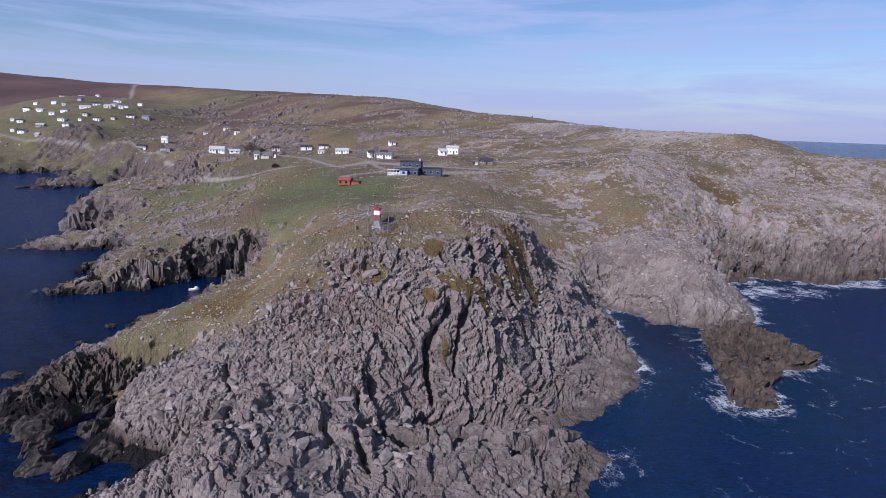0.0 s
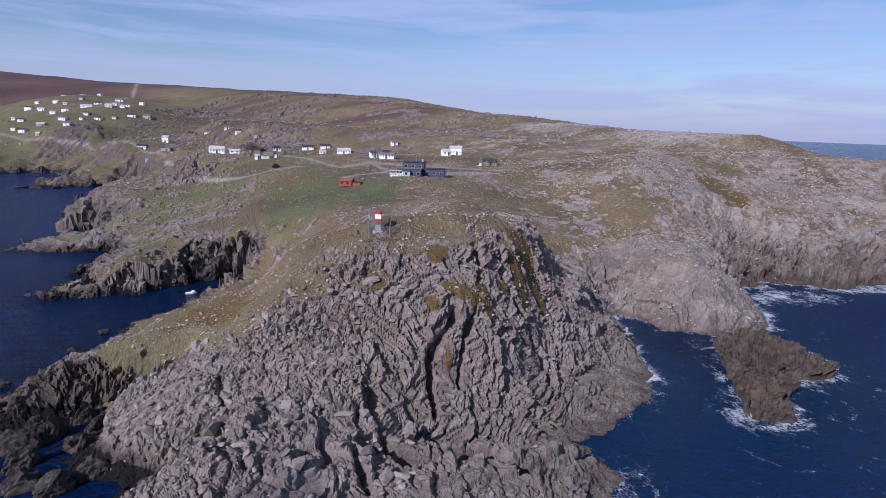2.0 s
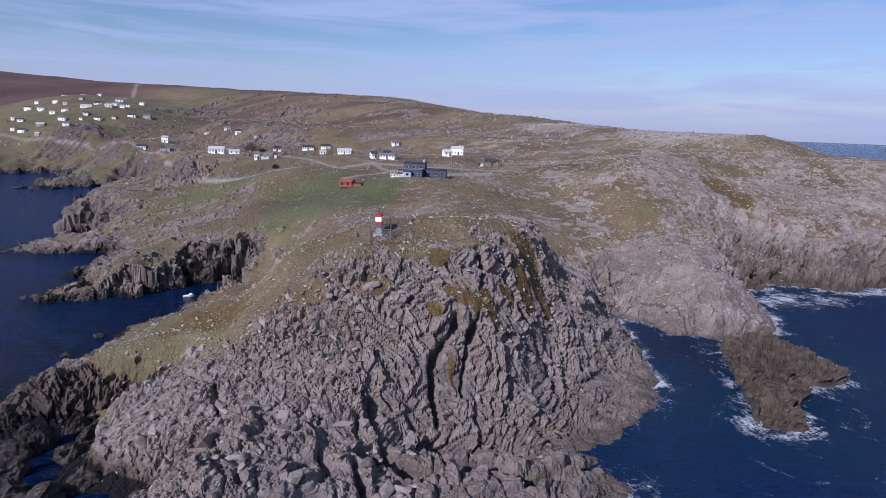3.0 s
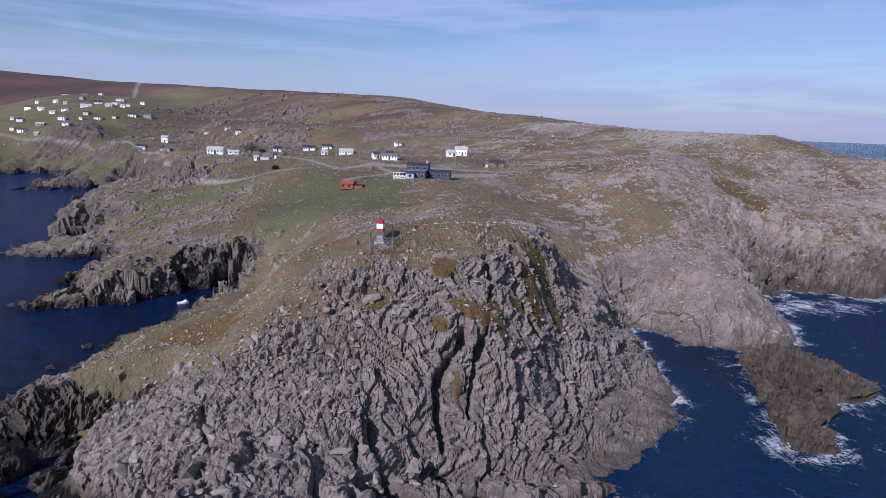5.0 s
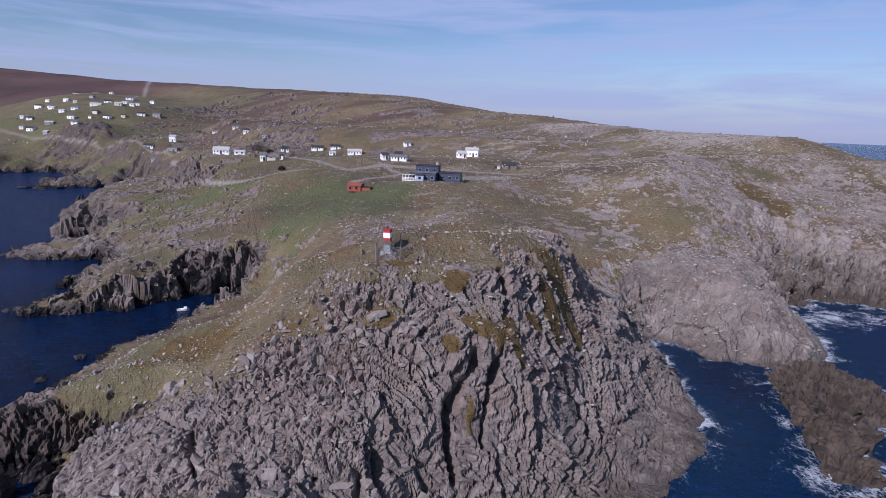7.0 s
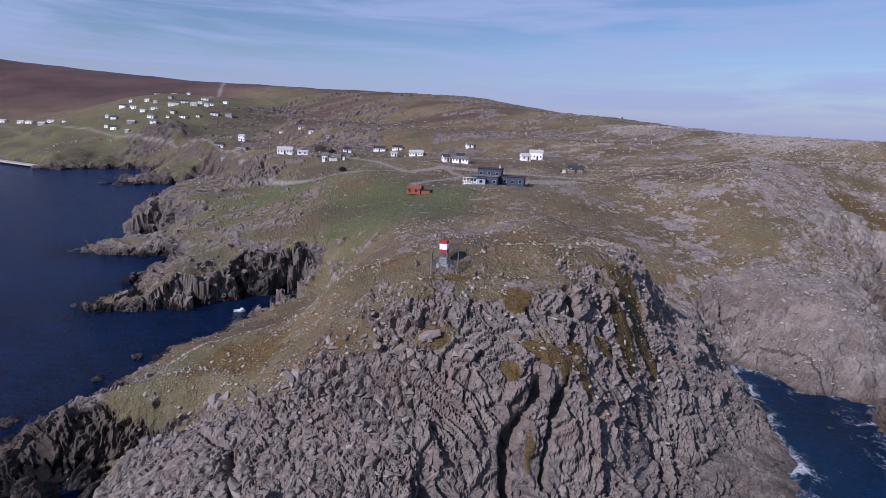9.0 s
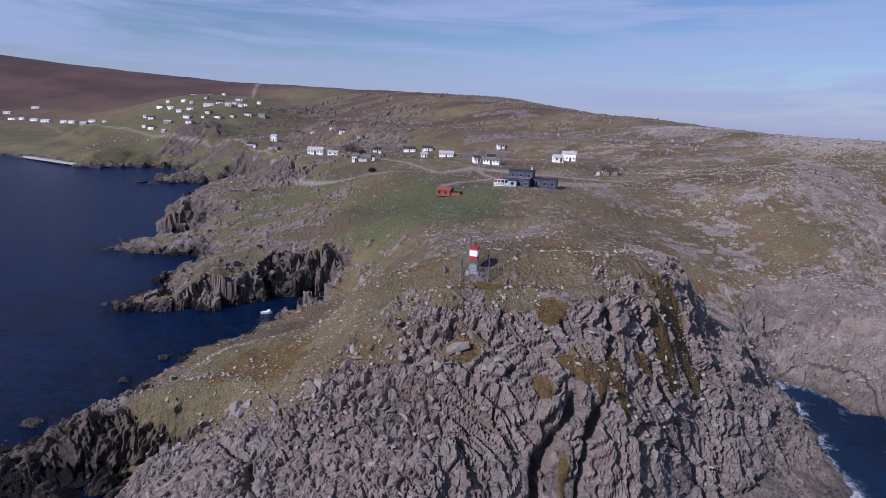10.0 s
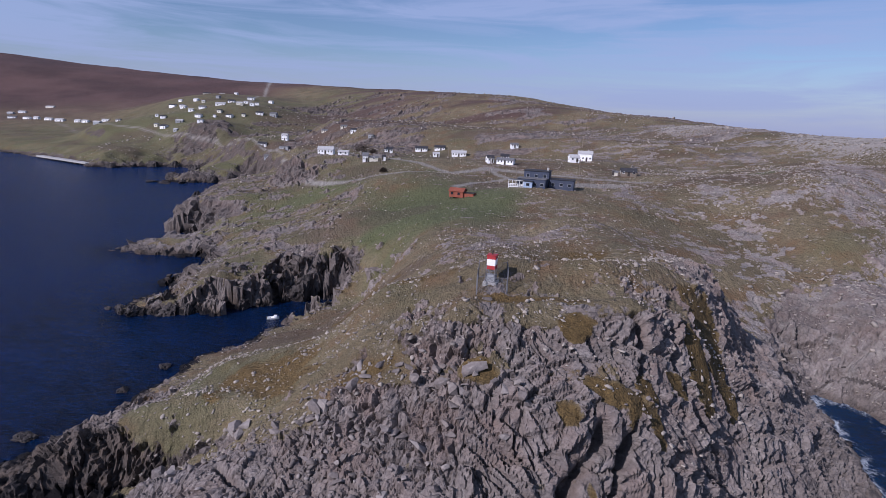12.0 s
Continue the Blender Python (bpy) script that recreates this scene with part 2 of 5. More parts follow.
def lattice(ix, iy, seed):
    """A repeatable random number from 0 to 1 for whole-number cells."""
    n = ix.astype(np.int32).view(np.uint32) * np.uint32(374761393)
    n += iy.astype(np.int32).view(np.uint32) * np.uint32(668265263)
    n += np.uint32((seed * 1442695041) & 0xFFFFFFFF)
    n ^= n >> np.uint32(13)
    n *= np.uint32(1274126177)
    n ^= n >> np.uint32(16)
    n *= np.uint32(2246822519)
    n ^= n >> np.uint32(15)
    n &= np.uint32(0xFFFFFF)
    return n.astype(np.float32) * np.float32(1 / 16777216.0)


def value_noise(x, y, seed=0):
    ix, iy = np.floor(x), np.floor(y)
    fx, fy = x - ix, y - iy
    fx, fy = fx * fx * (3 - 2 * fx), fy * fy * (3 - 2 * fy)
    a, b = lattice(ix, iy, seed), lattice(ix + 1, iy, seed)
    c, d = lattice(ix, iy + 1, seed), lattice(ix + 1, iy + 1, seed)
    return (a + (b - a) * fx) * (1 - fy) + (c + (d - c) * fx) * fy


def fbm(x, y, octaves=4, seed=0):
    """Layered noise, about -1 to 1."""
    total, amp, norm = 0.0, 1.0, 0.0
    for k in range(octaves):
        total = total + amp * (2 * value_noise(x * 2 ** k + 17.3 * k, y * 2 ** k - 9.1 * k, seed + k) - 1)
        norm += amp
        amp *= 0.5
    return total / norm


def blocks(x, y, seed, tilt=1.0, step=1.0, lean=0.0):
    """Broken rock: cells with a random lift and tilt each; lean raises the same side of all, like plates of slate. Gives lift, joint (0 in a joint, 1 inside), tone."""
    ix, iy = np.floor(x), np.floor(y)
    best = np.full(x.shape, 9.0, np.float32)
    second = np.full(x.shape, 9.0, np.float32)
    lift = np.zeros(x.shape, np.float32)
    tone = np.zeros(x.shape, np.float32)
    for ox in (-1, 0, 1):
        for oy in (-1, 0, 1):
            jx, jy = ix + ox, iy + oy
            dx = x - (jx + lattice(jx, jy, seed))
            dy = y - (jy + lattice(jx, jy, seed + 1))
            d = dx * dx + dy * dy
            h = lattice(jx, jy, seed + 2)
            v = step * (2 * h - 1) + lean * dx + tilt * ((2 * lattice(jx, jy, seed + 3) - 1) * dx + (2 * lattice(jx, jy, seed + 4) - 1) * dy)
            near = d < best
            second = np.where(near, best, np.minimum(second, d))
            lift, tone = np.where(near, v, lift), np.where(near, h, tone)
            best = np.where(near, d, best)
    return lift, np.clip((np.sqrt(second) - np.sqrt(best)) / 0.16, 0, 1), tone


def smooth(a, b, x):
    t = np.clip((x - a) / (b - a), 0, 1)
    return t * t * (3 - 2 * t)


def away(x, y, line):
    """Distance to a polyline and the height of the nearest point on it."""
    best = np.full(x.shape, 1e12, np.float32)
    high = np.zeros(x.shape, np.float32)
    for p, q in zip(line[:-1], line[1:]):
        ax, ay, az = p[0], p[1], p[2] if len(p) > 2 else 0.0
        bx, by, bz = q[0], q[1], q[2] if len(q) > 2 else 0.0
        ux, uy = bx - ax, by - ay
        t = np.clip(((x - ax) * ux + (y - ay) * uy) / (ux * ux + uy * uy + 1e-9), 0, 1)
        d = (x - ax - t * ux) ** 2 + (y - ay - t * uy) ** 2
        near = d < best
        high = np.where(near, az + t * (bz - az), high)
        best = np.where(near, d, best)
    return np.sqrt(best), high


def inside(x, y, ring):
    """Whether points lie inside a closed ring."""
    odd = np.zeros(x.shape, bool)
    for (ax, ay), (bx, by) in zip(ring, ring[1:] + ring[:1]):
        if ay == by:
            continue
        odd ^= ((ay > y) != (by > y)) & (x < (bx - ax) * (y - ay) / (by - ay) + ax)
    return odd


# The shore, in stretches: headland front and east side, cove, bluff, east bay.
SHORE_EAST = [(-20, 54), (5, 55), (22, 63), (34, 72), (41, 82), (38, 90), (36, 95), (46, 98), (52, 104), (61, 115), (66, 122),
              (67, 130), (69, 138), (70, 150), (71, 161), (76, 168.5), (82, 162), (84, 152), (97, 147), (110, 147), (118, 155), (124, 166), (131, 181),
              (140, 197), (152, 206), (164, 200), (180, 196), (203, 203), (226, 205), (250, 196), (300, 190)]
SHORE_FAR = [(335, 230), (330, 300), (290, 330), (300, 400), (330, 560), (420, 800), (500, 1400), (600, 2300), (-2600, 2300), (-2600, 500)]
SHORE_BAY = [(-1500, 560), (-900, 640), (-640, 652), (-545, 629), (-466, 594), (-400, 552), (-372, 530), (-350, 552), (-329, 576),
             (-299, 575), (-285, 560), (-262, 520), (-258, 480), (-263, 461), (-232, 470), (-201, 483), (-196, 440), (-190, 397),
             (-174, 341), (-165, 320), (-155, 301), (-149, 285), (-133, 276), (-148, 264), (-157, 250), (-123, 246), (-114, 245)]
SHORE_WEST = [(-109, 233), (-106, 222), (-108, 212), (-100, 205), (-98, 197), (-104, 190), (-103, 183), (-88, 185), (-76, 190),
              (-67, 198), (-56, 209), (-48, 212), (-46, 204), (-51, 190), (-57, 177), (-61, 166), (-68, 157), (-67, 146), (-70, 137),
              (-73, 125), (-76, 116), (-78, 110), (-77, 105), (-72, 99), (-67, 99.5), (-62, 102), (-57, 104.5), (-52.5, 104), (-50.5, 100), (-50, 94), (-48, 88.5),
              (-44, 85), (-37, 83.5), (-41, 79.5), (-48, 75), (-54, 70), (-50, 62), (-33, 56)]
SHORE = SHORE_EAST + SHORE_FAR + SHORE_BAY + SHORE_WEST
ISLET = [(100, 150), (93, 143), (87, 128), (84, 116), (79, 108), (77, 102), (79.5, 98), (84, 99), (87, 106), (93, 113), (98, 121),
         (105, 118), (112, 120), (114, 129), (110, 141)]

# Landforms: crest, bench and foot lines with their heights.
LANDFORMS = [
    # the headland, from its foot up
    [(-24, 75, 12), (-19, 71.5, 10.5), (-9, 76, 9), (0, 75, 6.5), (12, 74, 4.5), (24, 75, 3), (34, 79, 1.2)],
    [(-24, 75, 12), (-30, 73, 8), (-38, 70, 4), (-47, 66, 2)],
    [(-27, 85, 5), (-33, 83.5, 1.5), (-40, 81.5, 0.5), (-48, 77, 0.3)],
    [(-33, 91, 9), (-19, 83, 12), (-8, 86, 10), (-1, 86.5, 9.5)],
    [(2, 81, 6.5), (10, 82.5, 5), (21, 84.5, 3.6), (30, 83.5, 3.2), (37, 83, 1.2)],
    [(5, 90.2, 3.5), (12.7, 91, 1.2), (20, 92, 1.0), (28, 92.5, 0.8), (35, 95.5, 0.8)],
    [(4, 93, 10), (10.6, 94.2, 8), (18, 96, 8.2), (27, 99.5, 7.5), (34, 105, 5.8), (38, 112, 8)],
    [(-45.5, 100, 9.3), (-38, 99, 11.6), (-30, 97, 13.4), (-16, 100, 17.5), (-5, 93.5, 16.5), (4, 96, 18.5), (14, 98.5, 18.2), (23, 102, 16.2), (30, 107, 13)],
    [(-22, 110, 21), (-15, 106, 24), (-1, 103.5, 27.3), (10.6, 100.5, 24.3), (18, 104, 25), (27, 112, 23)],
    [(-15, 113, 27), (-4, 110, 32.5), (9, 110, 32.8), (20, 113.5, 34.2), (28, 119, 30)],
    [(-14, 124, 29.5), (0, 120, 34.4), (18, 120, 34.8), (31, 129, 34), (36, 142, 34), (26, 165, 32.5), (21, 184, 32.5)],
    [(37, 124.5, 23), (45, 128, 17.5), (51.5, 144, 18), (57, 156, 14.5), (64, 170, 11)],
    [(58, 136, 9), (63, 148, 6), (67, 161, 7), (74, 172, 8)],
    [(40, 105, 3), (48, 115, 3.5), (58, 123, 1.2)],
    [(-33, 118, 16), (-43, 128.6, 14.4), (-47, 145, 8), (-46, 165, 4.5), (-40, 190, 4.5)],
    [(-70, 117, 2.2), (-65, 130, 3.0), (-61, 146, 3.0), (-57, 162, 2.5), (-52, 180, 2.5)],
    [(-36, 113, 15), (-41.5, 112.8, 13.4), (-45.2, 113.2, 12.8), (-52, 112.3, 10.8), (-60, 109.6, 8.8), (-64, 106.5, 6), (-69, 104, 3)],
    [(-39, 109.5, 9), (-46, 109.6, 4.0), (-52, 109.2, 1.2), (-58, 107.0, 0.6), (-63, 103, 0.5), (-66, 99, 0.5)],
    [(-41, 106.5, 6.0), (-47, 105, 1.4), (-53, 103, 0.6), (-56, 97, 0.3)],
    [(-42, 103.5, 9), (-46.5, 101, 8), (-46.6, 97, 7), (-44.5, 91, 5.5), (-40, 88, 6)],
    [(-49.2, 100, 1.5), (-48.6, 94, 0.8), (-46.4, 89.5, 0.8), (-42, 86, 0.9), (-36, 84.5, 1.2)],
    # meadow and west slopes behind it
    [(0, 148, 31), (-12, 178, 28), (-18, 210, 27.5), (-20, 232, 27)],
    [(-46, 237, 22), (-54, 214, 14), (-78, 214, 11), (-95, 226, 7)],
    [(-101, 188, 2.2), (-92, 190, 3.5), (-84, 197, 9), (-70, 204, 11)],
    [(-105, 262, 11), (-125, 262, 5), (-148, 255, 2)],
    [(39, 230, 32), (20, 240, 33), (6, 243, 33), (-14, 258, 29.5), (-35, 282, 34)],
    [(36, 265, 34), (60, 305, 37), (90, 275, 40)],
    # valley to the cove, bluff, east hill
    [(69, 219, 24.5), (80, 195, 19), (81, 180, 13.5), (78, 174, 8.5)],
    [(88, 181, 18.5), (103, 167, 19.5), (114, 163, 14)],
    [(92, 189, 20), (125, 196, 17), (150, 215, 17), (172, 214, 20.5), (206, 216, 22), (260, 215, 24)],
    [(108, 213, 29.5), (122, 228, 34), (160, 243, 31), (200, 245, 31), (260, 240, 33)],
    [(114, 250, 42.5), (150, 288, 46), (200, 298, 47), (245, 282, 46), (310, 270, 45)],
    [(165, 500, 61.5), (195, 420, 58), (222, 350, 57.5), (232, 335, 57.6), (240, 322, 51), (250, 310, 46.5)],
    # settlement shelf and the upland behind
    [(45, 340, 39.5), (-35, 335, 37), (-90, 345, 36.5), (-100, 420, 37)],
    [(-172, 490, 35), (-240, 560, 38), (-310, 640, 47)],
    [(-120, 300, 19), (-150, 350, 15), (-172, 410, 16), (-180, 475, 16)],
    [(-232, 500, 17), (-280, 600, 22), (-362, 575, 17), (-460, 622, 15), (-560, 660, 14), (-800, 690, 16)],
    [(-450, 680, 38), (-345, 760, 66), (-400, 900, 80)],
    [(20, 480, 52), (-120, 560, 54), (110, 420, 50)],
    [(-1131, 1300, 159), (-862, 1300, 137), (-492, 1200, 114), (-165, 1000, 101.5), (-68, 850, 93.5), (-4, 750, 89), (40, 700, 80.5),
     (131, 650, 70.5), (182, 550, 62)],
    [(-2500, 1900, 190), (-900, 1900, 130), (100, 1500, 75), (300, 900, 50)],
]


def lie_of_land(x, y):
    """Height of the open ground: at each place the plane that best suits the landform lines round it."""
    blur = 3.0 + (0.03 * np.maximum(y - 120, 0)) ** 2
    sums = [np.zeros(x.shape, np.float64) for _ in range(9)]
    for line in LANDFORMS:
        for (ax, ay, az), (bx, by, bz) in zip(line[:-1], line[1:]):
            ux, uy = bx - ax, by - ay
            t = np.clip(((x - ax) * ux + (y - ay) * uy) / (ux * ux + uy * uy), 0, 1)
            qx, qy, qz = ax + t * ux - x, ay + t * uy - y, az + t * (bz - az)
            w = 1.0 / (qx * qx + qy * qy + blur) ** 1.8
            for k, v in enumerate((w, w * qx, w * qy, w * qx * qx, w * qx * qy, w * qy * qy, w * qz, w * qx * qz, w * qy * qz)):
                sums[k] += v
    s0, sx, sy, sxx, sxy, syy, sz, sxz, syz = sums
    mx, my, mz = sx / s0, sy / s0, sz / s0
    hold = 1.5 + 0.05 * blur
    cxx, cxy, cyy = sxx / s0 - mx * mx + hold, sxy / s0 - mx * my, syy / s0 - my * my + hold
    cxz, cyz = sxz / s0 - mx * mz, syz / s0 - my * mz
    det = cxx * cyy - cxy * cxy
    gx, gy = (cxz * cyy - cyz * cxy) / det, (cyz * cxx - cxz * cxy) / det
    steep = np.sqrt(gx * gx + gy * gy) + 1e-9
    ease = np.minimum(1, 1.6 / steep) * smooth(330, 235, y)
    return (mz - ease * (gx * mx + gy * my)).astype(np.float32)


def plan(x, y):
    """Base height of the ground and distance inland (negative at sea), before any broken rock."""
    reach = np.clip((y - 180) / 300, 0.0, 1.0) * 1.6 + 1.0
    wx = x + 2.6 * reach * fbm(x / 11, y / 11, 3, 11) + 0.9 * fbm(x / 2.6, y / 2.6, 2, 14)
    wy = y + 2.6 * reach * fbm(x / 11, y / 11, 3, 21) + 0.9 * fbm(x / 2.6, y / 2.6, 2, 24)
    shore = away(wx, wy, SHORE + SHORE[:1])[0]
    shore = np.where(inside(wx, wy, SHORE), shore, -shore)
    bluff = np.clip(1.5 - np.hypot((x - 108) / 30, (y - 162) / 26), 0, 1)
    jag = (1 - bluff) * (1.1 * blocks(x / 6.5, y / 5.0, 501, 1.0)[0] + 0.7 * blocks(x / 2.2, y / 1.9, 511, 1.0)[0])
    jag = jag + 2.6 * blocks(x / 17, y / 13, 521, 1.0)[0] * smooth(195, 250, y) * smooth(60, 20, x)
    jag = jag + 3.4 * blocks(x / 6.5, y / 6.5, 541, 1.0)[0] * smooth(-42, -50, x) * smooth(-118, -108, x) * smooth(178, 184, y) * smooth(232, 222, y)
    jag = jag + 2.2 * blocks(x / 8, y / 7, 531, 1.0)[0] * smooth(128, 138, x)
    jag = jag * (1 - 0.65 * smooth(28, 38, x) * smooth(78, 74, x) * smooth(150, 140, y))
    shore = shore + jag * smooth(16, 6, np.abs(shore))
    top = lie_of_land(x, y)
    top = np.where((x < -30) & (y < 110), np.maximum(top, 0.6), top)
    width = 3.2 + 7.0 * bluff + 2.0 * fbm(x / 9, y / 9, 2, 31) + np.clip((y - 200) / 100, 0, 6) + 4.5 * smooth(118, 130, x) + 2.0 * smooth(-45, -60, x) * smooth(180, 200, y) + (5 * smooth(290, 340, y) + 9 * smooth(380, 470, y)) * smooth(-80, -120, x)
    land = np.maximum(top, 0.9) * (1 - np.exp(-(np.maximum(shore, 0) / width) ** 1.3)) + 0.3
    z = np.where(shore > 0, land, np.maximum(shore * 0.8, -7.0))
    isle = away(wx, wy, ISLET + ISLET[:1])[0]
    isle = np.where(inside(wx, wy, ISLET), isle, -isle)
    isle = isle + 0.7 * jag * smooth(8, 3, np.abs(isle))
    crag = np.where(isle > 0, 0.3 + 3.3 * (1 - np.exp(-np.maximum(isle, 0) / 3.0)), np.maximum(isle * 0.8, -7.0))
    return np.maximum(z, crag), np.maximum(shore, isle + 0.3 * jag)
# ---------------------------------------------------------------- ground and sea


def steps(*spans):
    """Grid lines: (start, end, spacing at the start, spacing at the end)."""
    out = []
    for a, b, s, e in spans:
        v = a
        while v < b - 0.4 * e:
            out.append(v)
            v += s + (e - s) * (v - a) / (b - a)
    return np.array(out + [spans[-1][1]], np.float32)


def sheet(name, pieces, height, material, layers, faceted=False):
    """One sheet over one or more grids laid edge to edge; height(x, y, xs, ys) gives the points and the colour layers.
    faceted: bare rock gets flat broken faces, the rest stays smooth."""
    points, faces, colours, grids, start = [], [], [], [], 0
    for xs, ys in pieces:
        nx, ny = len(xs), len(ys)
        gx, gy = np.meshgrid(xs, ys)
        gx, gy, z, rgb = height(gx.ravel(), gy.ravel(), xs, ys)
        points.append(np.stack([gx, gy, z], 1).astype(np.float32))
        grids.append((xs, ys, points[-1].reshape(ny, nx, 3)))
        colours.append(rgb)
        i = (np.arange(ny - 1)[:, None] * nx + np.arange(nx - 1)[None, :]).ravel() + start
        faces.append(np.stack([i, i + 1, i + nx + 1, i + nx], 1))
        start += nx * ny
    points, faces = np.concatenate(points), np.concatenate(faces)
    mesh = bpy.data.meshes.new(name)
    mesh.vertices.add(start)
    mesh.vertices.foreach_set("co", points.ravel())
    mesh.loops.add(faces.size)
    mesh.loops.foreach_set("vertex_index", faces.astype(np.int32).ravel())
    mesh.polygons.add(len(faces))
    mesh.polygons.foreach_set("loop_start", (np.arange(len(faces)) * 4).astype(np.int32))
    mesh.update(calc_edges=True)
    for k, layer in enumerate(layers):
        rgb = [np.concatenate([c[k][j] for c in colours]) for j in range(3)]
        a = mesh.attributes.new(layer, "FLOAT_COLOR", "POINT")
        a.data.foreach_set("color", np.stack([*rgb, np.ones(start)], 1).astype(np.float32).ravel())
        if faceted and k == 0:
            bare = rgb[0][faces].mean(1) < 0.55
            mesh.attributes.new("sharp_face", "BOOLEAN", "FACE").data.foreach_set("value", bare)
    mesh.materials.append(material)
    return tagged(new(name, mesh), kind="structure"), grids


def spot(x, y, cx, cy, rx, ry, turn=0.0):
    """1 at the middle of an oval, 0 at its rim and beyond."""
    c, s = math.cos(turn), math.sin(turn)
    u, v = (x - cx) * c + (y - cy) * s, -(x - cx) * s + (y - cy) * c
    return np.clip(1.4 - 1.4 * np.sqrt((u / rx) ** 2 + (v / ry) ** 2), 0, 1)


TRACKS = [  # gravel tracks: half width, then the way
    (1.3, [(-90, 306), (-60, 293), (-42, 286), (-22, 303), (-5, 313), (16, 309), (39, 288), (62, 280)]),
    (1.0, [(-16, 268), (-8, 280), (5, 300), (-5, 313)]),
    (1.0, [(-22, 303), (-45, 322), (-75, 345), (-110, 400), (-170, 480)]),
    (0.5, [(-170, 490), (-205, 517), (-289, 607), (-352, 625), (-382, 650), (-407, 661), (-456, 668), (-640, 829)]),
    (1.6, [(-340, 800), (-385, 950), (-450, 1180)]),
]


CLEFTS = [  # deep joints of the headland: half width, depth, then the way
    (0.42, 2.4, [(14.5, 101.0), (12.0, 98.6), (9.3, 96.1), (10.6, 93)]),
    (0.34, 2.2, [(18.6, 104), (19.1, 102.4), (16.6, 100), (15, 96)]),
    (0.40, 2.0, [(28.3, 111.2), (31.8, 110.8), (34.1, 109), (36, 106)]),
    (0.45, 2.0, [(19, 112.5), (20.7, 110.9), (20.2, 108.2)]),
    (0.60, 2.6, [(25, 117), (25.8, 115), (26.2, 113)]),
    (0.80, 2.8, [(-0.3, 90), (0.6, 87), (2.2, 82.7)]),
    (1.00, 4.2, [(-1, 82.4), (3, 81.5), (8.3, 81.4), (17.8, 84.2), (23.4, 81.2), (31.5, 85.4), (38, 88)]),
    (0.50, 1.8, [(-8.5, 80), (-7, 78), (-7.6, 75)]),
    (0.50, 2.2, [(-3, 80), (-2, 76), (-0.4, 73)]),
    (0.40, 1.5, [(-21, 78), (-19, 76), (-17.5, 72)]),
    (0.40, 1.6, [(-33, 100), (-27, 95), (-24, 88)]),
]


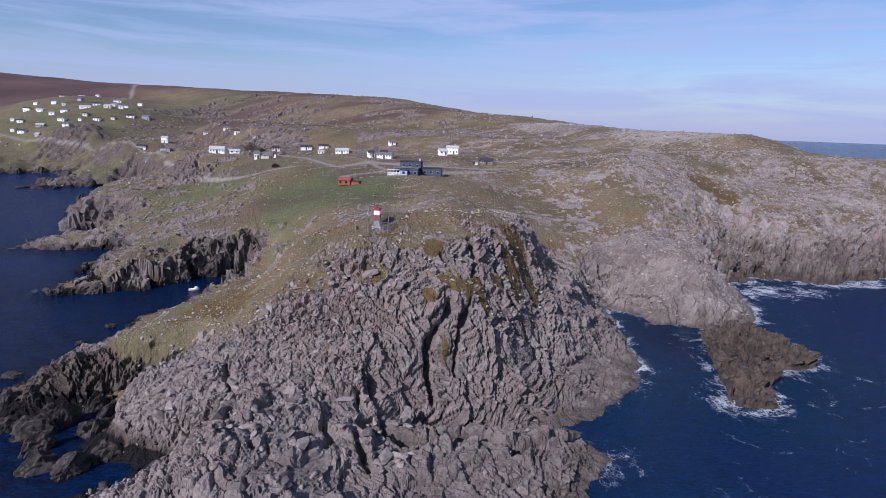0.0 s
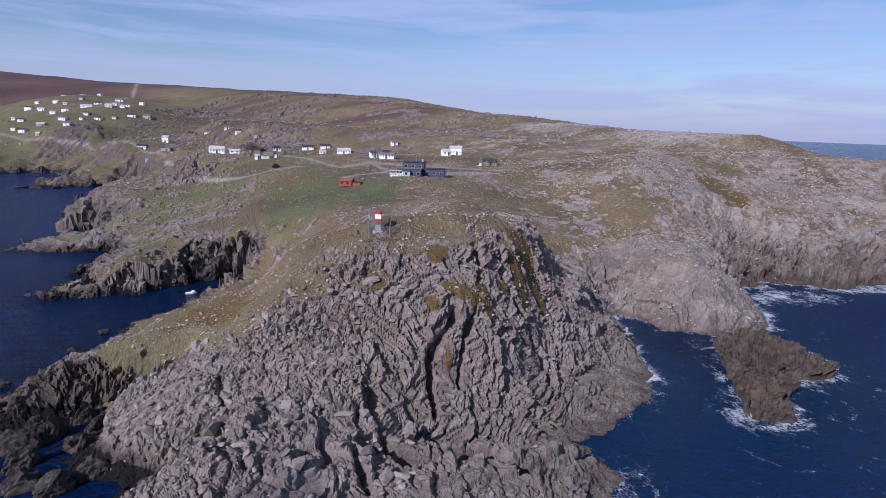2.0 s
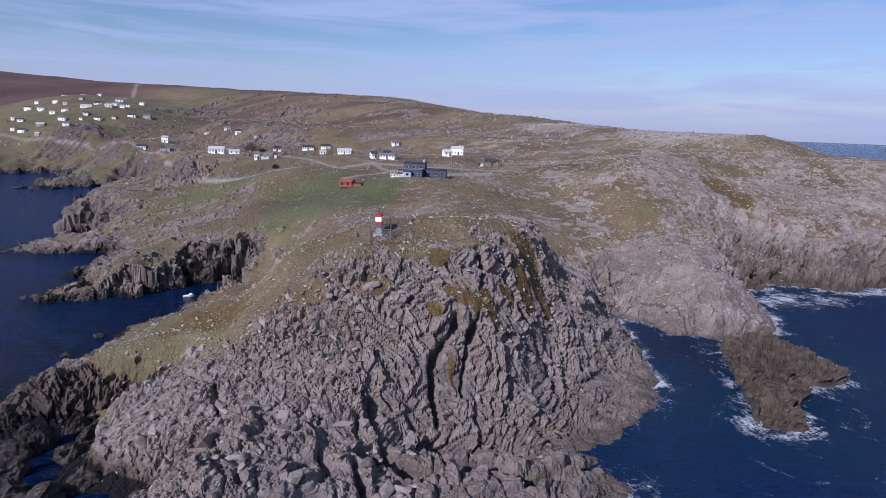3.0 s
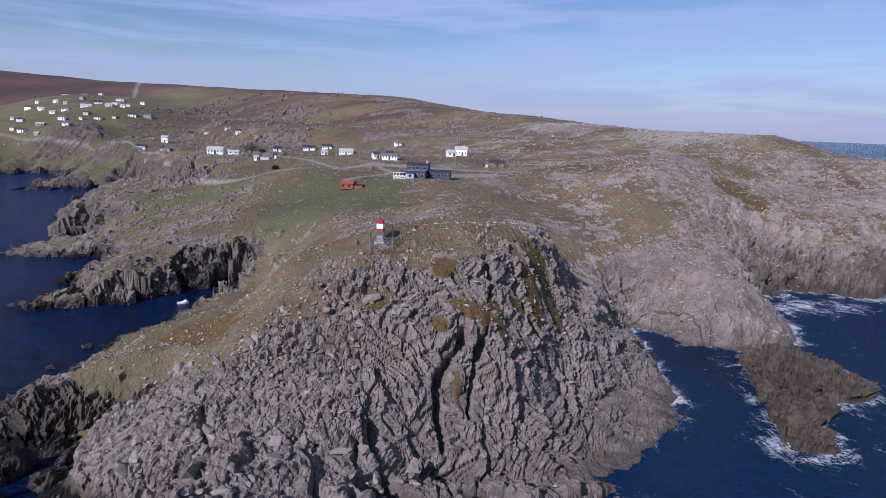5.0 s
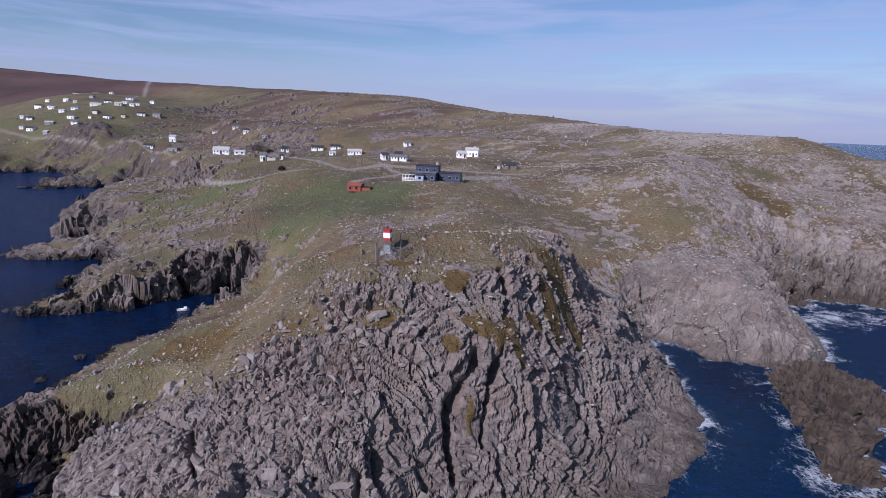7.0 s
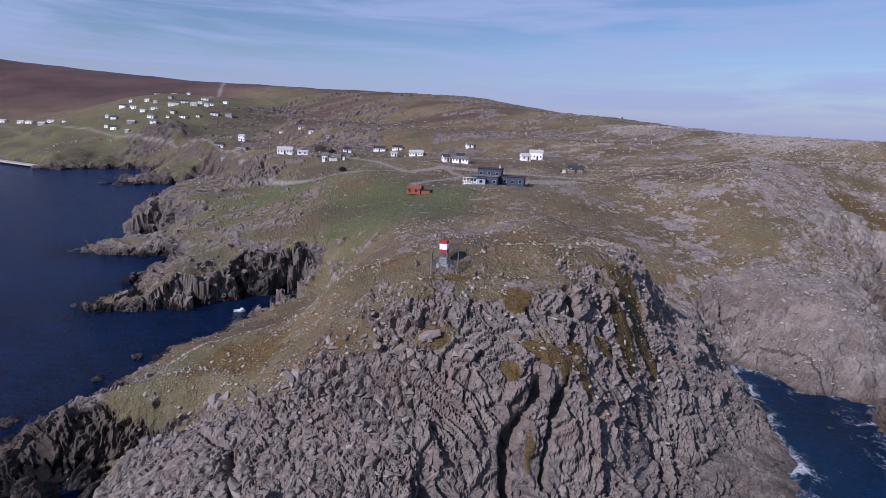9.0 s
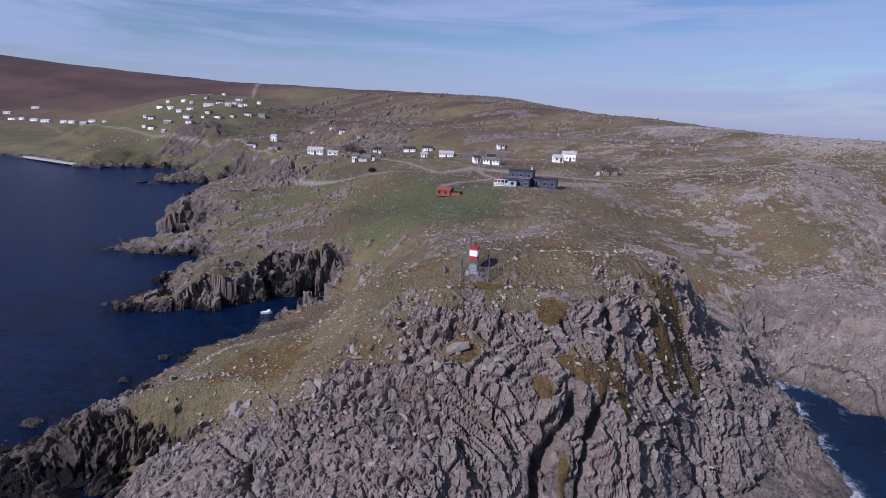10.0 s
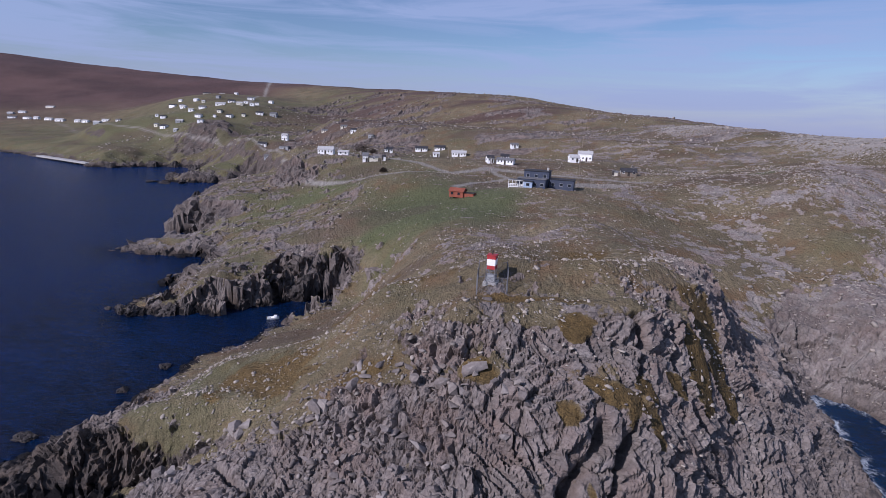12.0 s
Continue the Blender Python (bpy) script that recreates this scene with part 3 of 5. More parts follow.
def ground_height(x, y, xs, ys):
    base, shore = plan(x, y)
    dy, dx = np.gradient(base.reshape(len(ys), len(xs)), ys, xs)
    slope = np.hypot(dx, dy).ravel()
    # fan-shaped bedding of the headland: c across the beds, r along them
    swing = fbm(x / 22, y / 22, 3, 36)
    c = np.arctan2(x - 2, 190 - y) * 85 + 7.0 * swing + 1.6 * fbm(x / 6, y / 6, 3, 41)
    r = np.hypot(x - 2, 190 - y) - 0.75 * base + 3.0 * fbm(x / 9, y / 9, 3, 51)
    head = smooth(185, 150, y) * smooth(100, 78, x)
    patch = fbm(x / 16, y / 16, 4, 61)
    small = fbm(x / 3.5, y / 3.5, 3, 66)
    tiny = fbm(x / 1.3, y / 1.3, 3, 68)
    # where bare rock shows
    front = smooth(109, 101, y + 4 * patch + 0.04 * np.maximum(-x - 12, 0)) * smooth(-80, -74, x)
    brow = np.clip(0.34 + 0.55 * small + 0.25 * tiny, 0, 0.8) * smooth(130, 114, y + 8 * patch) * smooth(-30, -14, x)
    east = smooth(24, 36, x + 6 * patch) * smooth(185, 150, y)
    hill = smooth(84, 100, x - 0.25 * (y - 190) + 12 * patch) * smooth(340, 250, y)
    bare_bluff = smooth(0.05, 0.4, 1.2 - np.hypot((x - 100) / 36, (y - 168) / 27) + 0.2 * small)
    shelf = smooth(-40, -60, x) * smooth(185, 215, y)
    steep = smooth(0.6 - 0.10 * shelf, 1.05 - 0.25 * shelf, slope + 0.25 * small - 0.35 * smooth(380, 480, y))
    rim = 1 + 0.4 * shelf
    edge = smooth(6 * rim, 1.5 * rim, shore - 2.5 * rim * small - 3 * shelf * patch)
    left_turf = smooth(-12, -20, x) * smooth(-58, -52, x) * smooth(107.5, 110.5, y - 0.10 * (-x - 30) + 1.5 * small) * smooth(3.5, 7.5, shore + 2 * small)
    crags = smooth(0.28, 0.50, patch) * smooth(125, 190, y) * smooth(450, 340, y) * 0.75
    far_crags = smooth(0.04, 0.24, fbm(x / 34, y / 12, 4, 71) + 0.25 * fbm(x / 90, y / 40, 2, 72)) * smooth(300, 420, y) * smooth(1000, 800, y) * smooth(-380, -300, x - 0.25 * (y - 600)) * 0.8
    grit = fbm(x / 2.6, y / 1.7, 3, 73) + 0.5 * patch + 0.15 * hill + 0.06
    coarse = 0.05 + fbm(x / 7, y / 3.2, 4, 76) + 0.35 * fbm(x / 60, y / 25, 3, 79)
    specks = 0.8 * smooth(0.29, 0.49, grit) * smooth(112, 130, y) * smooth(340, 280, y)
    far_specks = 0.8 * smooth(0.26, 0.46, coarse) * smooth(260, 330, y) * smooth(620, 420, y)
    west = smooth(-52, -56, x + 2 * small) * smooth(150, 122, y)
    ledges = shelf * 0.7 * smooth(540, 460, y) * smooth(0.08, 0.22, fbm(x / 13, y / 5, 4, 83) + 0.22 * smooth(24, 4, shore) - 0.06)
    rock = np.maximum.reduce([front, west, ledges, brow, east, hill * (0.53 + 0.35 * fbm(x / 3.2, y / 2.2, 3, 89) + 0.2 * patch), 0.95 * bare_bluff, steep, edge, crags, far_crags, specks, far_specks, 0.62 * np.clip(1.5 * (spot(x, y, 205, 375, 60, 70) + spot(x, y, 160, 480, 60, 50)), 0, 1)])
    rock = rock - left_turf * (0.95 - 0.6 * smooth(0.1, 0.45, small))
    rock = np.clip(rock + (0.30 * small + 0.22 * tiny) * (1 - 0.6 * shelf) * smooth(0.0, 0.3, rock + 0.25) * smooth(900, 600, y), 0, 1)
    # ochre moss and turf pockets on the headland
    ochre = np.maximum.reduce([
        spot(x, y, 33, 124, 5.0, 9, 0.3), 0.7 * spot(x, y, 17, 104.5, 10, 2.6, 0.1), spot(x, y, 10.5, 101, 2.6, 2.0), spot(x, y, -1, 104, 4, 2.2), 0.8 * spot(x, y, 13, 97, 1.8, 2.4, 0.3),
        0.8 * spot(x, y, -14, 108, 7, 3), spot(x, y, 20.7, 107.2, 2.6, 1.8), 0.9 * spot(x, y, 11.3, 109.6, 4, 2), 0.9 * spot(x, y, 26, 111.5, 3, 1.6, 0.3), 0.75 * spot(x, y, 8, 115, 16, 3), spot(x, y, 155, 247, 13, 23, 0.1),
        0.75 * spot(x, y, -34, 119, 16, 11), spot(x, y, 30, 115.5, 3.2, 5, 0.2), 0.6 * spot(x, y, -2, 132, 26, 12), 0.4 * spot(x, y, -30, 150, 18, 45), 0.6 * spot(x, y, 15, 150, 22, 14)])
    pocket = smooth(0.32, 0.62, ochre + 0.55 * small * smooth(0, 0.2, ochre) + 0.2 * tiny)
    rock = np.clip(rock - 0.85 * pocket * smooth(4.5, 3.0, slope), 0, 1)
    # broken rock, large to small, lying along the beds
    big, gap0, tone0 = blocks(c / 5.0, r / 6.0, 101, 1.2, 0.6, 0.6)
    skew = 1.9 * (tone0 - 0.5)     # each large block has its own dip
    mid, gap1, tone1 = blocks((c + skew * r) / 1.6, r / 3.6 + 0.3 * tone0, 111, 0.8, 0.5, 1.1)
    low, gap2, tone2 = blocks((c + skew * r) / 0.75 + 0.3 * mid, r / 1.9, 121, 0.8, 0.45, 1.0)
    size = (0.6 + 0.4 * smooth(0.2, 0.9, slope)) * smooth(-1.0, 4.0, shore)
    slab = smooth(1.3, 2.1, slope) * smooth(0, 6, x)     # the cliff itself is cleaner, in tall slabs
    rough = 0.62 * big + 0.56 * mid * (1 - 0.25 * slab) + 0.32 * low * (1 - 0.45 * slab) + 0.05 * tiny
    rough = rough - 0.6 * (1 - gap0) * smooth(0.45, 0.7, tone0) - 0.75 * (1 - gap1) * smooth(0.4, 0.65, tone1)
    # loose and tumbled blocks over the west half of the face
    tumble, gap3, tone3 = blocks(x / 1.5 + 0.3 * small, y / 1.5, 131, 1.7, 0.6)
    crumb = blocks(x / 0.7 + 0.3 * tumble, y / 0.75, 141, 1.7, 0.6)[0]
    rubble = smooth(5, -3, x + 9 * patch + 3 * small) * smooth(74, 80, y) * smooth(-40, -30, x - 4 * patch)
    loose = 0.55 * big + 0.56 * tumble + 0.30 * crumb - 0.55 * (1 - gap3)
    rough = rough * (1 - rubble) + rubble * loose
    tone1, gap1 = tone1 * (1 - rubble) + tone3 * rubble, gap1 * (1 - rubble) + gap3 * rubble
    dome = smooth(-30, -37, x) * smooth(82, 88, y) * smooth(108, 104, y)
    rough = rough * (1 - 0.45 * dome)
    # the front platform is split into tall blocks
    tower, tgap, ttone = blocks(x / 4.6 + 0.4 * small, y / 6.5, 151, 0.5, 1.0, 0.5)
    rough = rough + (1.5 * tower - 1.4 * (1 - tgap) * smooth(0.3, 0.6, ttone)) * smooth(91, 86, y + 2 * patch) * smooth(-36, -28, x)
    fb, fgap, ftone = blocks(x / 7 + 0.4 * patch, y / 6 + 0.3 * small, 151, 1.2)
    fm, fgap2, ftone2 = blocks(x / 2.6 + 0.2 * small, y / 2.3, 161, 1.2)
    open_rock = (0.35 + 0.65 * np.maximum.reduce([smooth(0.3, 0.8, slope), shelf, 0.8 * bare_bluff, 0.45 * hill]) + 1.6 * np.clip((y - 300) / 300, 0, 2)) * (0.75 * fb + 0.5 * fm - 0.4 * (1 - fgap) + 0.25 * tiny)
    wall = smooth(0.8, 1.6, slope) * smooth(150, 190, y)
    ru = 0.83 * x + 0.55 * y + 3.5 * patch
    ribs = ru / 2.4 + 0.8 * small
    ribs = ribs - np.floor(ribs)
    open_rock = 0.45 + open_rock + 0.22 * (np.where(ribs < 0.75, ribs / 0.75, (1 - ribs) / 0.25) - 0.5) * smooth(420, 330, y)
    facing = 0.8 * x + 0.6 * y * np.where(x < 0, 1, -1) + 1.5 * patch
    tall = np.clip(base, 0, 60) + 1.2 * small
    wb, wgap, wtone = blocks(facing / 6.0 + 0.4 * patch, tall / 8.0 + 0.5 * small, 571, 1.6, 0.8)
    wm, wgap2, wtone2 = blocks(facing / 2.3 + 0.3 * wb, tall / 2.6 + 0.4 * wtone, 581, 1.5)
    open_rock = open_rock * (1 - 0.6 * wall) + wall * ((1.5 + 0.8 * shelf) * wb + 0.9 * wm - (1.6 + 1.2 * smooth(115, 130, x)) * (1 - wgap) * smooth(0.45, 0.7, wtone) - 0.5 * (1 - wgap2))
    isle_far = np.where(inside(x, y, ISLET), 0, away(x, y, ISLET + ISLET[:1])[0])
    crag = 1.35 * blocks((x + 0.5 * y) / 3.4, (y - 0.5 * x) / 5.5, 177, 1.6)[0] + 1.0 * blocks((x + 0.5 * y) / 1.5, (y - 0.5 * x) / 2.4, 187, 1.6)[0] + 0.55 * blocks((x + 0.5 * y) / 0.8, (y - 0.5 * x) / 1.2, 197, 1.6)[0] + 0.25 * tiny
    islet = (isle_far < 1.0) & (y < 147)
    lift = (head * rough + (1 - head) * 0.8 * (1 + 0.7 * shelf * smooth(430, 340, y)) * open_rock) * size
    cleft = np.zeros_like(x)
    for half, deep, way in CLEFTS:
        d = away(x + 0.5 * small, y + 0.4 * tiny, way)[0]
        vary = 0.45 + 1.1 * value_noise(x / 2.2, y / 2.2, 601)
        cleft = np.maximum(cleft, deep * vary * np.exp(-(d / (half * vary)) ** 2))
    lift = lift - cleft
    lift = np.where(islet, np.maximum(crag, 0.4 - base), lift)
    turf_lift = 0.24 * fbm(x / 4, y / 4, 4, 171) + 0.10 * tiny + 0.8 * fbm(x / 30, y / 30, 3, 181) * smooth(130, 220, y) + 2.6 * fbm(x / 75, y / 38, 4, 186) * smooth(400, 600, y)
    cover_rock = smooth(0.25, 0.6, rock)
    rise = cover_rock * lift + (1 - cover_rock) * turf_lift * smooth(-1, 4, shore)
    # the broken rock stands out square to the face
    lean = 1 / np.sqrt(1 + slope * slope)
    out = np.where(shore > 0.5, rise * lean, 0) * smooth(0.3, 0.8, slope) * smooth(480, 420, y)
    px, py = x - out * dx.ravel(), y - out * dy.ravel()
    z = base + rise * np.where(shore > 0.5, 0.35 + 0.65 * lean, 1)
    z = np.where(shore < 0, np.minimum(z, -0.4 + shore * 0.6), z)
    near = head
    # colour layers
    green = np.clip(spot(x, y, -20, 234, 34, 48) * 1.7 + spot(x, y, 118, 300, 16, 10) + 0.4 * spot(x, y, -75, 290, 60, 30) + 0.3 * spot(x, y, -380, 670, 150, 90) - 0.6 * patch - 0.12, 0, 0.85)
    green = np.clip(green + (0.24 + 0.4 * small) * smooth(-15, -45, x + 20 * patch) * smooth(175, 205, y) * smooth(470, 390, y), 0, 0.85)
    green = np.clip(green + (0.36 + 0.4 * patch) * smooth(-130, -210, x) * smooth(440, 500, y) * smooth(1120, 960, y - 0.35 * x), 0, 0.85)
    green = np.maximum(green, 0.45 * np.clip(1.6 * spot(x, y, -42, 119, 24, 15), 0, 1) * (0.7 + 0.6 * small))
    heath = smooth(1000, 1230, y - 0.35 * x + 90 * fbm(x / 160, y / 90, 3, 191)) * 0.9
    heath = np.maximum(heath, 0.75 * smooth(-0.05, 0.25, fbm(x / 140, y / 26, 4, 194)) * smooth(430, 560, y) * smooth(-330, -200, x))
    heath = np.maximum(heath, 0.35 * smooth(0.1, 0.4, fbm(x / 30, y / 18, 3, 196)) * smooth(125, 150, y))
    tone = np.clip(0.45 * tone1 + 0.25 * tone0 + 0.3 * tone2, 0, 1) * near + (1 - near) * (0.5 * ftone + 0.5 * ftone2) * (1 - 0.55 * smooth(300, 420, y)) * (1 - 0.7 * shelf)
    # clefts darken with depth: their shade goes into the joint colour
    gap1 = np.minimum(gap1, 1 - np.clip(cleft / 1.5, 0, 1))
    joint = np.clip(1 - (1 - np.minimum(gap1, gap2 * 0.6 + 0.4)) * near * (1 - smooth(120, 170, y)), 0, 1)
    wet_shaded = np.maximum(smooth(3.8, 1.4, z + 1.2 * small + 1.3 * smooth(-34, -24, x)) * (1 - 0.3 * smooth(-34, -24, x)), 0.90 * smooth(4.5, 2.5, isle_far) * smooth(151, 140, y + 4 * small)) * smooth(-0.9, 0.2, z + 1)
    wet_shaded = np.maximum(wet_shaded, (0.16 + 0.25 * small) * bare_bluff)
    wet_shaded = np.maximum(wet_shaded, 0.28 * smooth(10, 3, z + 2 * small) * smooth(-36, -28, x) * head)
    # gully floor: wet rock, and its deep shade put into the colour
    wet_shaded = np.maximum(wet_shaded, smooth(5.0, 2.2, z + 1.5 * small) * smooth(-34, -40, x) * smooth(112, 106, y))
    # ridge face over the gully: dark lichen plus shade put into the colour
    wet_shaded = np.maximum(wet_shaded, 0.82 * smooth(14, 7, z + 2 * small) * smooth(-39, -47, x) * smooth(116, 111, y) * np.maximum(smooth(103, 105, y), smooth(-48, -50, x)))
    # steep west cliffs: dark rock, and shade put into the colour by slope
    wet_shaded = np.maximum(wet_shaded, (0.30 + 0.30 * smooth(300, 420, y)) * np.maximum(smooth(0.5, 0.9, slope), 0.7 * edge * smooth(0.0, 0.3, small + patch)) * smooth(-30, -45, x) * smooth(175, 190, y))
    wet_shaded = np.maximum(wet_shaded, 0.62 * smooth(0.6, 1.2, slope) * smooth(126, 136, x) * smooth(20, 9, z + 4 * small))
    wet_shaded = np.maximum(wet_shaded, smooth(6.5, 2.5, z + 2 * small) * smooth(78, 84, x) * (0.9 - 0.5 * bare_bluff))
    wet_shaded = np.maximum(wet_shaded, 0.55 * smooth(0.3, 0.6, far_crags) * smooth(-0.1, 0.2, -0.001 * x + small))
    wet_shaded = np.maximum(wet_shaded, 0.75 * smooth(6, 2, shore + 3 * small) * smooth(-50, -58, x) * smooth(170, 150, y))
    wet_shaded = wet_shaded * (1 - 0.75 * np.clip(1.6 * spot(x, y, -138, 259, 30, 14), 0, 1))
    cape = spot(x, y, 200, 390, 75, 90) + spot(x, y, 150, 500, 60, 50)
    lit = np.maximum(0.6 * np.clip(cape, 0, 1), 0.3 * np.maximum(specks, far_specks) * smooth(40, 70, x))
    gravel = np.zeros_like(x)
    for half, way in TRACKS:
        d = away(x + 1.2 * small, y, way)[0]
        gravel = np.maximum(gravel, smooth(half + 1.2, half - 0.4, d))
    gravel = np.maximum(gravel, 0.9 * smooth(0.35, 0.6, spot(x, y, 40, 272, 22, 8)))
    on_head = head > 0.5
    across, along = np.where(on_head, c, 0.9 * x + 0.4 * y + 3 * patch), np.where(on_head, r, 0.9 * y - 0.4 * x + 3 * small)
    return px, py, z, [(1 - rock, pocket * (ochre > 0.02), heath), (tone, joint, wet_shaded), (green, lit, gravel), (across, along, z)]


GROUND = [  # the headland, the meadows and hills behind it, the far upland
    (steps((-112, -66, 1.0, 0.4), (-66, -50, 0.35, 0.2), (-50, 50, 0.18, 0.18), (50, 76, 0.2, 0.3), (76, 130, 0.4, 0.6)),
     steps((46, 66, 0.8, 0.3), (66, 118, 0.19, 0.19), (118, 134, 0.2, 0.3))),
    (steps((-230, -120, 1.2, 0.8), (-120, -50, 0.6, 0.45), (-50, 140, 0.45, 0.45), (140, 336, 0.55, 1.2)),
     steps((133.5, 220, 0.4, 0.45), (220, 346, 0.6, 1.1))),
    (steps((-2500, -420, 50, 5), (-420, -150, 3, 1.4), (-150, 240, 1.2, 1.2), (240, 640, 2, 30)),
     steps((344.5, 480, 1.1, 1.5), (480, 900, 1.6, 3.5), (900, 2300, 4.5, 50))),
]
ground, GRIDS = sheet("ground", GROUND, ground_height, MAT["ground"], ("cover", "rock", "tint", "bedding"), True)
tagged(ground, "grey slate headland and olive turf of a rocky coast", "ground")


def snap(x, y):
    """The points of the built ground nearest to places of the plan."""
    x, y = np.atleast_1d(x), np.atleast_1d(y)
    out = np.zeros((len(x), 3), np.float32)
    for low, high, (xs, ys, co) in ((-1e9, 133.8, GRIDS[0]), (133.8, 345, GRIDS[1]), (345, 1e9, GRIDS[2])):
        w = (y >= low) & (y < high)
        i = np.clip(np.searchsorted(xs, x[w]), 0, len(xs) - 1)
        j = np.clip(np.searchsorted(ys, y[w]), 0, len(ys) - 1)
        out[w] = co[j, i]
    return out


def floor_at(x, y):
    """Height of the built ground under a place."""
    xs, ys, co = GRIDS[0 if y < 133.8 else 1 if y < 345 else 2]
    i = int(np.clip(np.searchsorted(xs, x) - 1, 0, len(xs) - 2))
    j = int(np.clip(np.searchsorted(ys, y) - 1, 0, len(ys) - 2))
    u = (x - xs[i]) / (xs[i + 1] - xs[i])
    v = (y - ys[j]) / (ys[j + 1] - ys[j])
    g = co[:, :, 2]
    return float((g[j, i] * (1 - u) + g[j, i + 1] * u) * (1 - v) + (g[j + 1, i] * (1 - u) + g[j + 1, i + 1] * u) * v)


def lowest_at(x, y, r):
    return min(floor_at(x + a * r, y + b * r) for a in (-1, 0, 1) for b in (-1, 0, 1))


def sea_height(x, y, xs, ys):
    base, shore = plan(x, y)
    far = np.hypot(x, y - 20)
    z = 0.10 * fbm(x / 5, y / 9, 3, 201) * smooth(900, 300, far)
    z = z + (57.0 - 0.0043 * far) * smooth(1300, 3200, far)     # the far sea meets the sky where the true horizon does
    off = -shore
    exposed = smooth(20, 60, x) * smooth(260, 215, y)
    west = 0.55 * smooth(-40, -60, x) * (0.35 + 0.65 * smooth(150, 110, y))
    reach = 6.5 + 4.0 * fbm(x / 18, y / 18, 3, 211)
    surf = np.clip(1 - off / np.maximum(reach, 1.5), 0, 1)
    islet_wash = np.maximum.reduce([spot(x, y, 80, 103, 11, 16), spot(x, y, 101, 114, 9, 11), 0.95 * spot(x, y, 152, 184, 26, 13), spot(x, y, 188, 196, 30, 9), 0.7 * spot(x, y, 153, 162, 12, 7), 0.25 * spot(x, y, 48, 92, 12, 12)])
    surf = np.maximum(0.85 * surf * np.maximum(exposed, west), (0.9 + 0.35 * smooth(130, 140, x)) * islet_wash * np.clip(1 - off / (11 + 22 * smooth(130, 140, x)), 0, 1))
    sheltered = spot(x, y, 84, 140, 16, 26)
    surf = np.clip(surf * (1 - 0.6 * np.clip(sheltered * 1.6, 0, 1)), 0, 1) + 0.27 * exposed * smooth(75, 8, off)
    surf = surf * (1 - 0.35 * np.clip(1.8 * spot(x, y, 53, 102, 20, 22), 0, 1))
    shallow = np.clip(1 - off / 30, 0, 1) * exposed
    # water off the west shore darkened: kelp, and shade put into the colour
    kelp_shade = np.clip(1 - off / (22 + 34 * smooth(235, 150, y)) + 0.5 * fbm(x / 8, y / 8, 3, 221), 0, 1) * smooth(-35, -50, x) * smooth(300, 240, y)
    return x, y, z, [(np.clip(surf, 0, 1), shallow, np.maximum(0.6 * sheltered, 0.9 * kelp_shade))]


SEA = [(steps((-3400, -300, 300, 6), (-300, -40, 6, 2), (-40, 30, 3, 1.2), (30, 130, 0.7, 0.7), (130, 300, 0.9, 5), (300, 3400, 6, 300)),
        steps((-300, 60, 40, 1.2), (60, 220, 0.8, 0.9), (220, 340, 1.5, 5), (340, 3600, 6, 260)))]
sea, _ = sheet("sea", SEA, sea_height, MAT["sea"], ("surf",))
tagged(sea, "dark blue open sea with white surf on the rocks", "sea")
# ---------------------------------------------------------------- small builders


def part(name, bm, material, parent=None, label=""):
    """Links a bmesh as one mesh object under a thing or a part."""
    mesh = bpy.data.meshes.new(name)
    bm.to_mesh(mesh)
    bm.free()
    mesh.materials.append(MAT[material])
    ob = new(name, mesh)
    if parent is not None:
        ob.parent = parent
    return tagged(ob, label)


def box(bm, x, y, z, w, d, h, turn=0.0, bevel=0.0):
    """A block standing on z, centred on x, y."""
    m = Matrix.Translation((x, y, z + h / 2)) @ Matrix.Rotation(turn, 4, "Z") @ Matrix.Diagonal((w, d, h, 1))
    made = bmesh.ops.create_cube(bm, size=1, matrix=m)["verts"]
    if bevel:
        bmesh.ops.bevel(bm, geom=list({e for v in made for e in v.link_edges}), offset=bevel, segments=1, affect="EDGES")


def rod(bm, a, b, r, sides=8, r2=None):
    a, b = Vector(a), Vector(b)
    m = Matrix.Translation((a + b) / 2) @ (b - a).to_track_quat("Z", "Y").to_matrix().to_4x4()
    bmesh.ops.create_cone(bm, cap_ends=True, segments=sides, radius1=r, radius2=r if r2 is None else r2, depth=(b - a).length, matrix=m)


def stone_shape(seed):
    """An angular broken stone about 1 m across, standing on z = -0.3."""
    rng = random.Random(seed)
    bm = bmesh.new()
    a, b, c = rng.uniform(0.48, 0.72), rng.uniform(0.26, 0.42), rng.uniform(0.17, 0.34)
    for _ in range(15):
        v = Vector((rng.gauss(0, 1), rng.gauss(0, 1), rng.gauss(0, 1))).normalized()
        k = 1 / max(abs(v.x), abs(v.y), abs(v.z)) ** 0.6
        bm.verts.new((v.x * a * k, v.y * b * k, max(v.z * c * k, -0.3)))
    out = bmesh.ops.convex_hull(bm, input=bm.verts)
    bmesh.ops.delete(bm, geom=[g for g in out["geom_interior"] if isinstance(g, bmesh.types.BMVert)], context="VERTS")
    bmesh.ops.dissolve_limit(bm, angle_limit=radians(9), verts=bm.verts, edges=bm.edges)
    bmesh.ops.triangulate(bm, faces=bm.faces)
    return bm


STONES = []
for kind in range(9):
    shape = stone_shape(70 + kind)
    stone_mesh = bpy.data.meshes.new("stone")
    shape.to_mesh(stone_mesh)
    shape.free()
    stone_mesh.materials.append(MAT["stone"])
    STONES.append(stone_mesh)


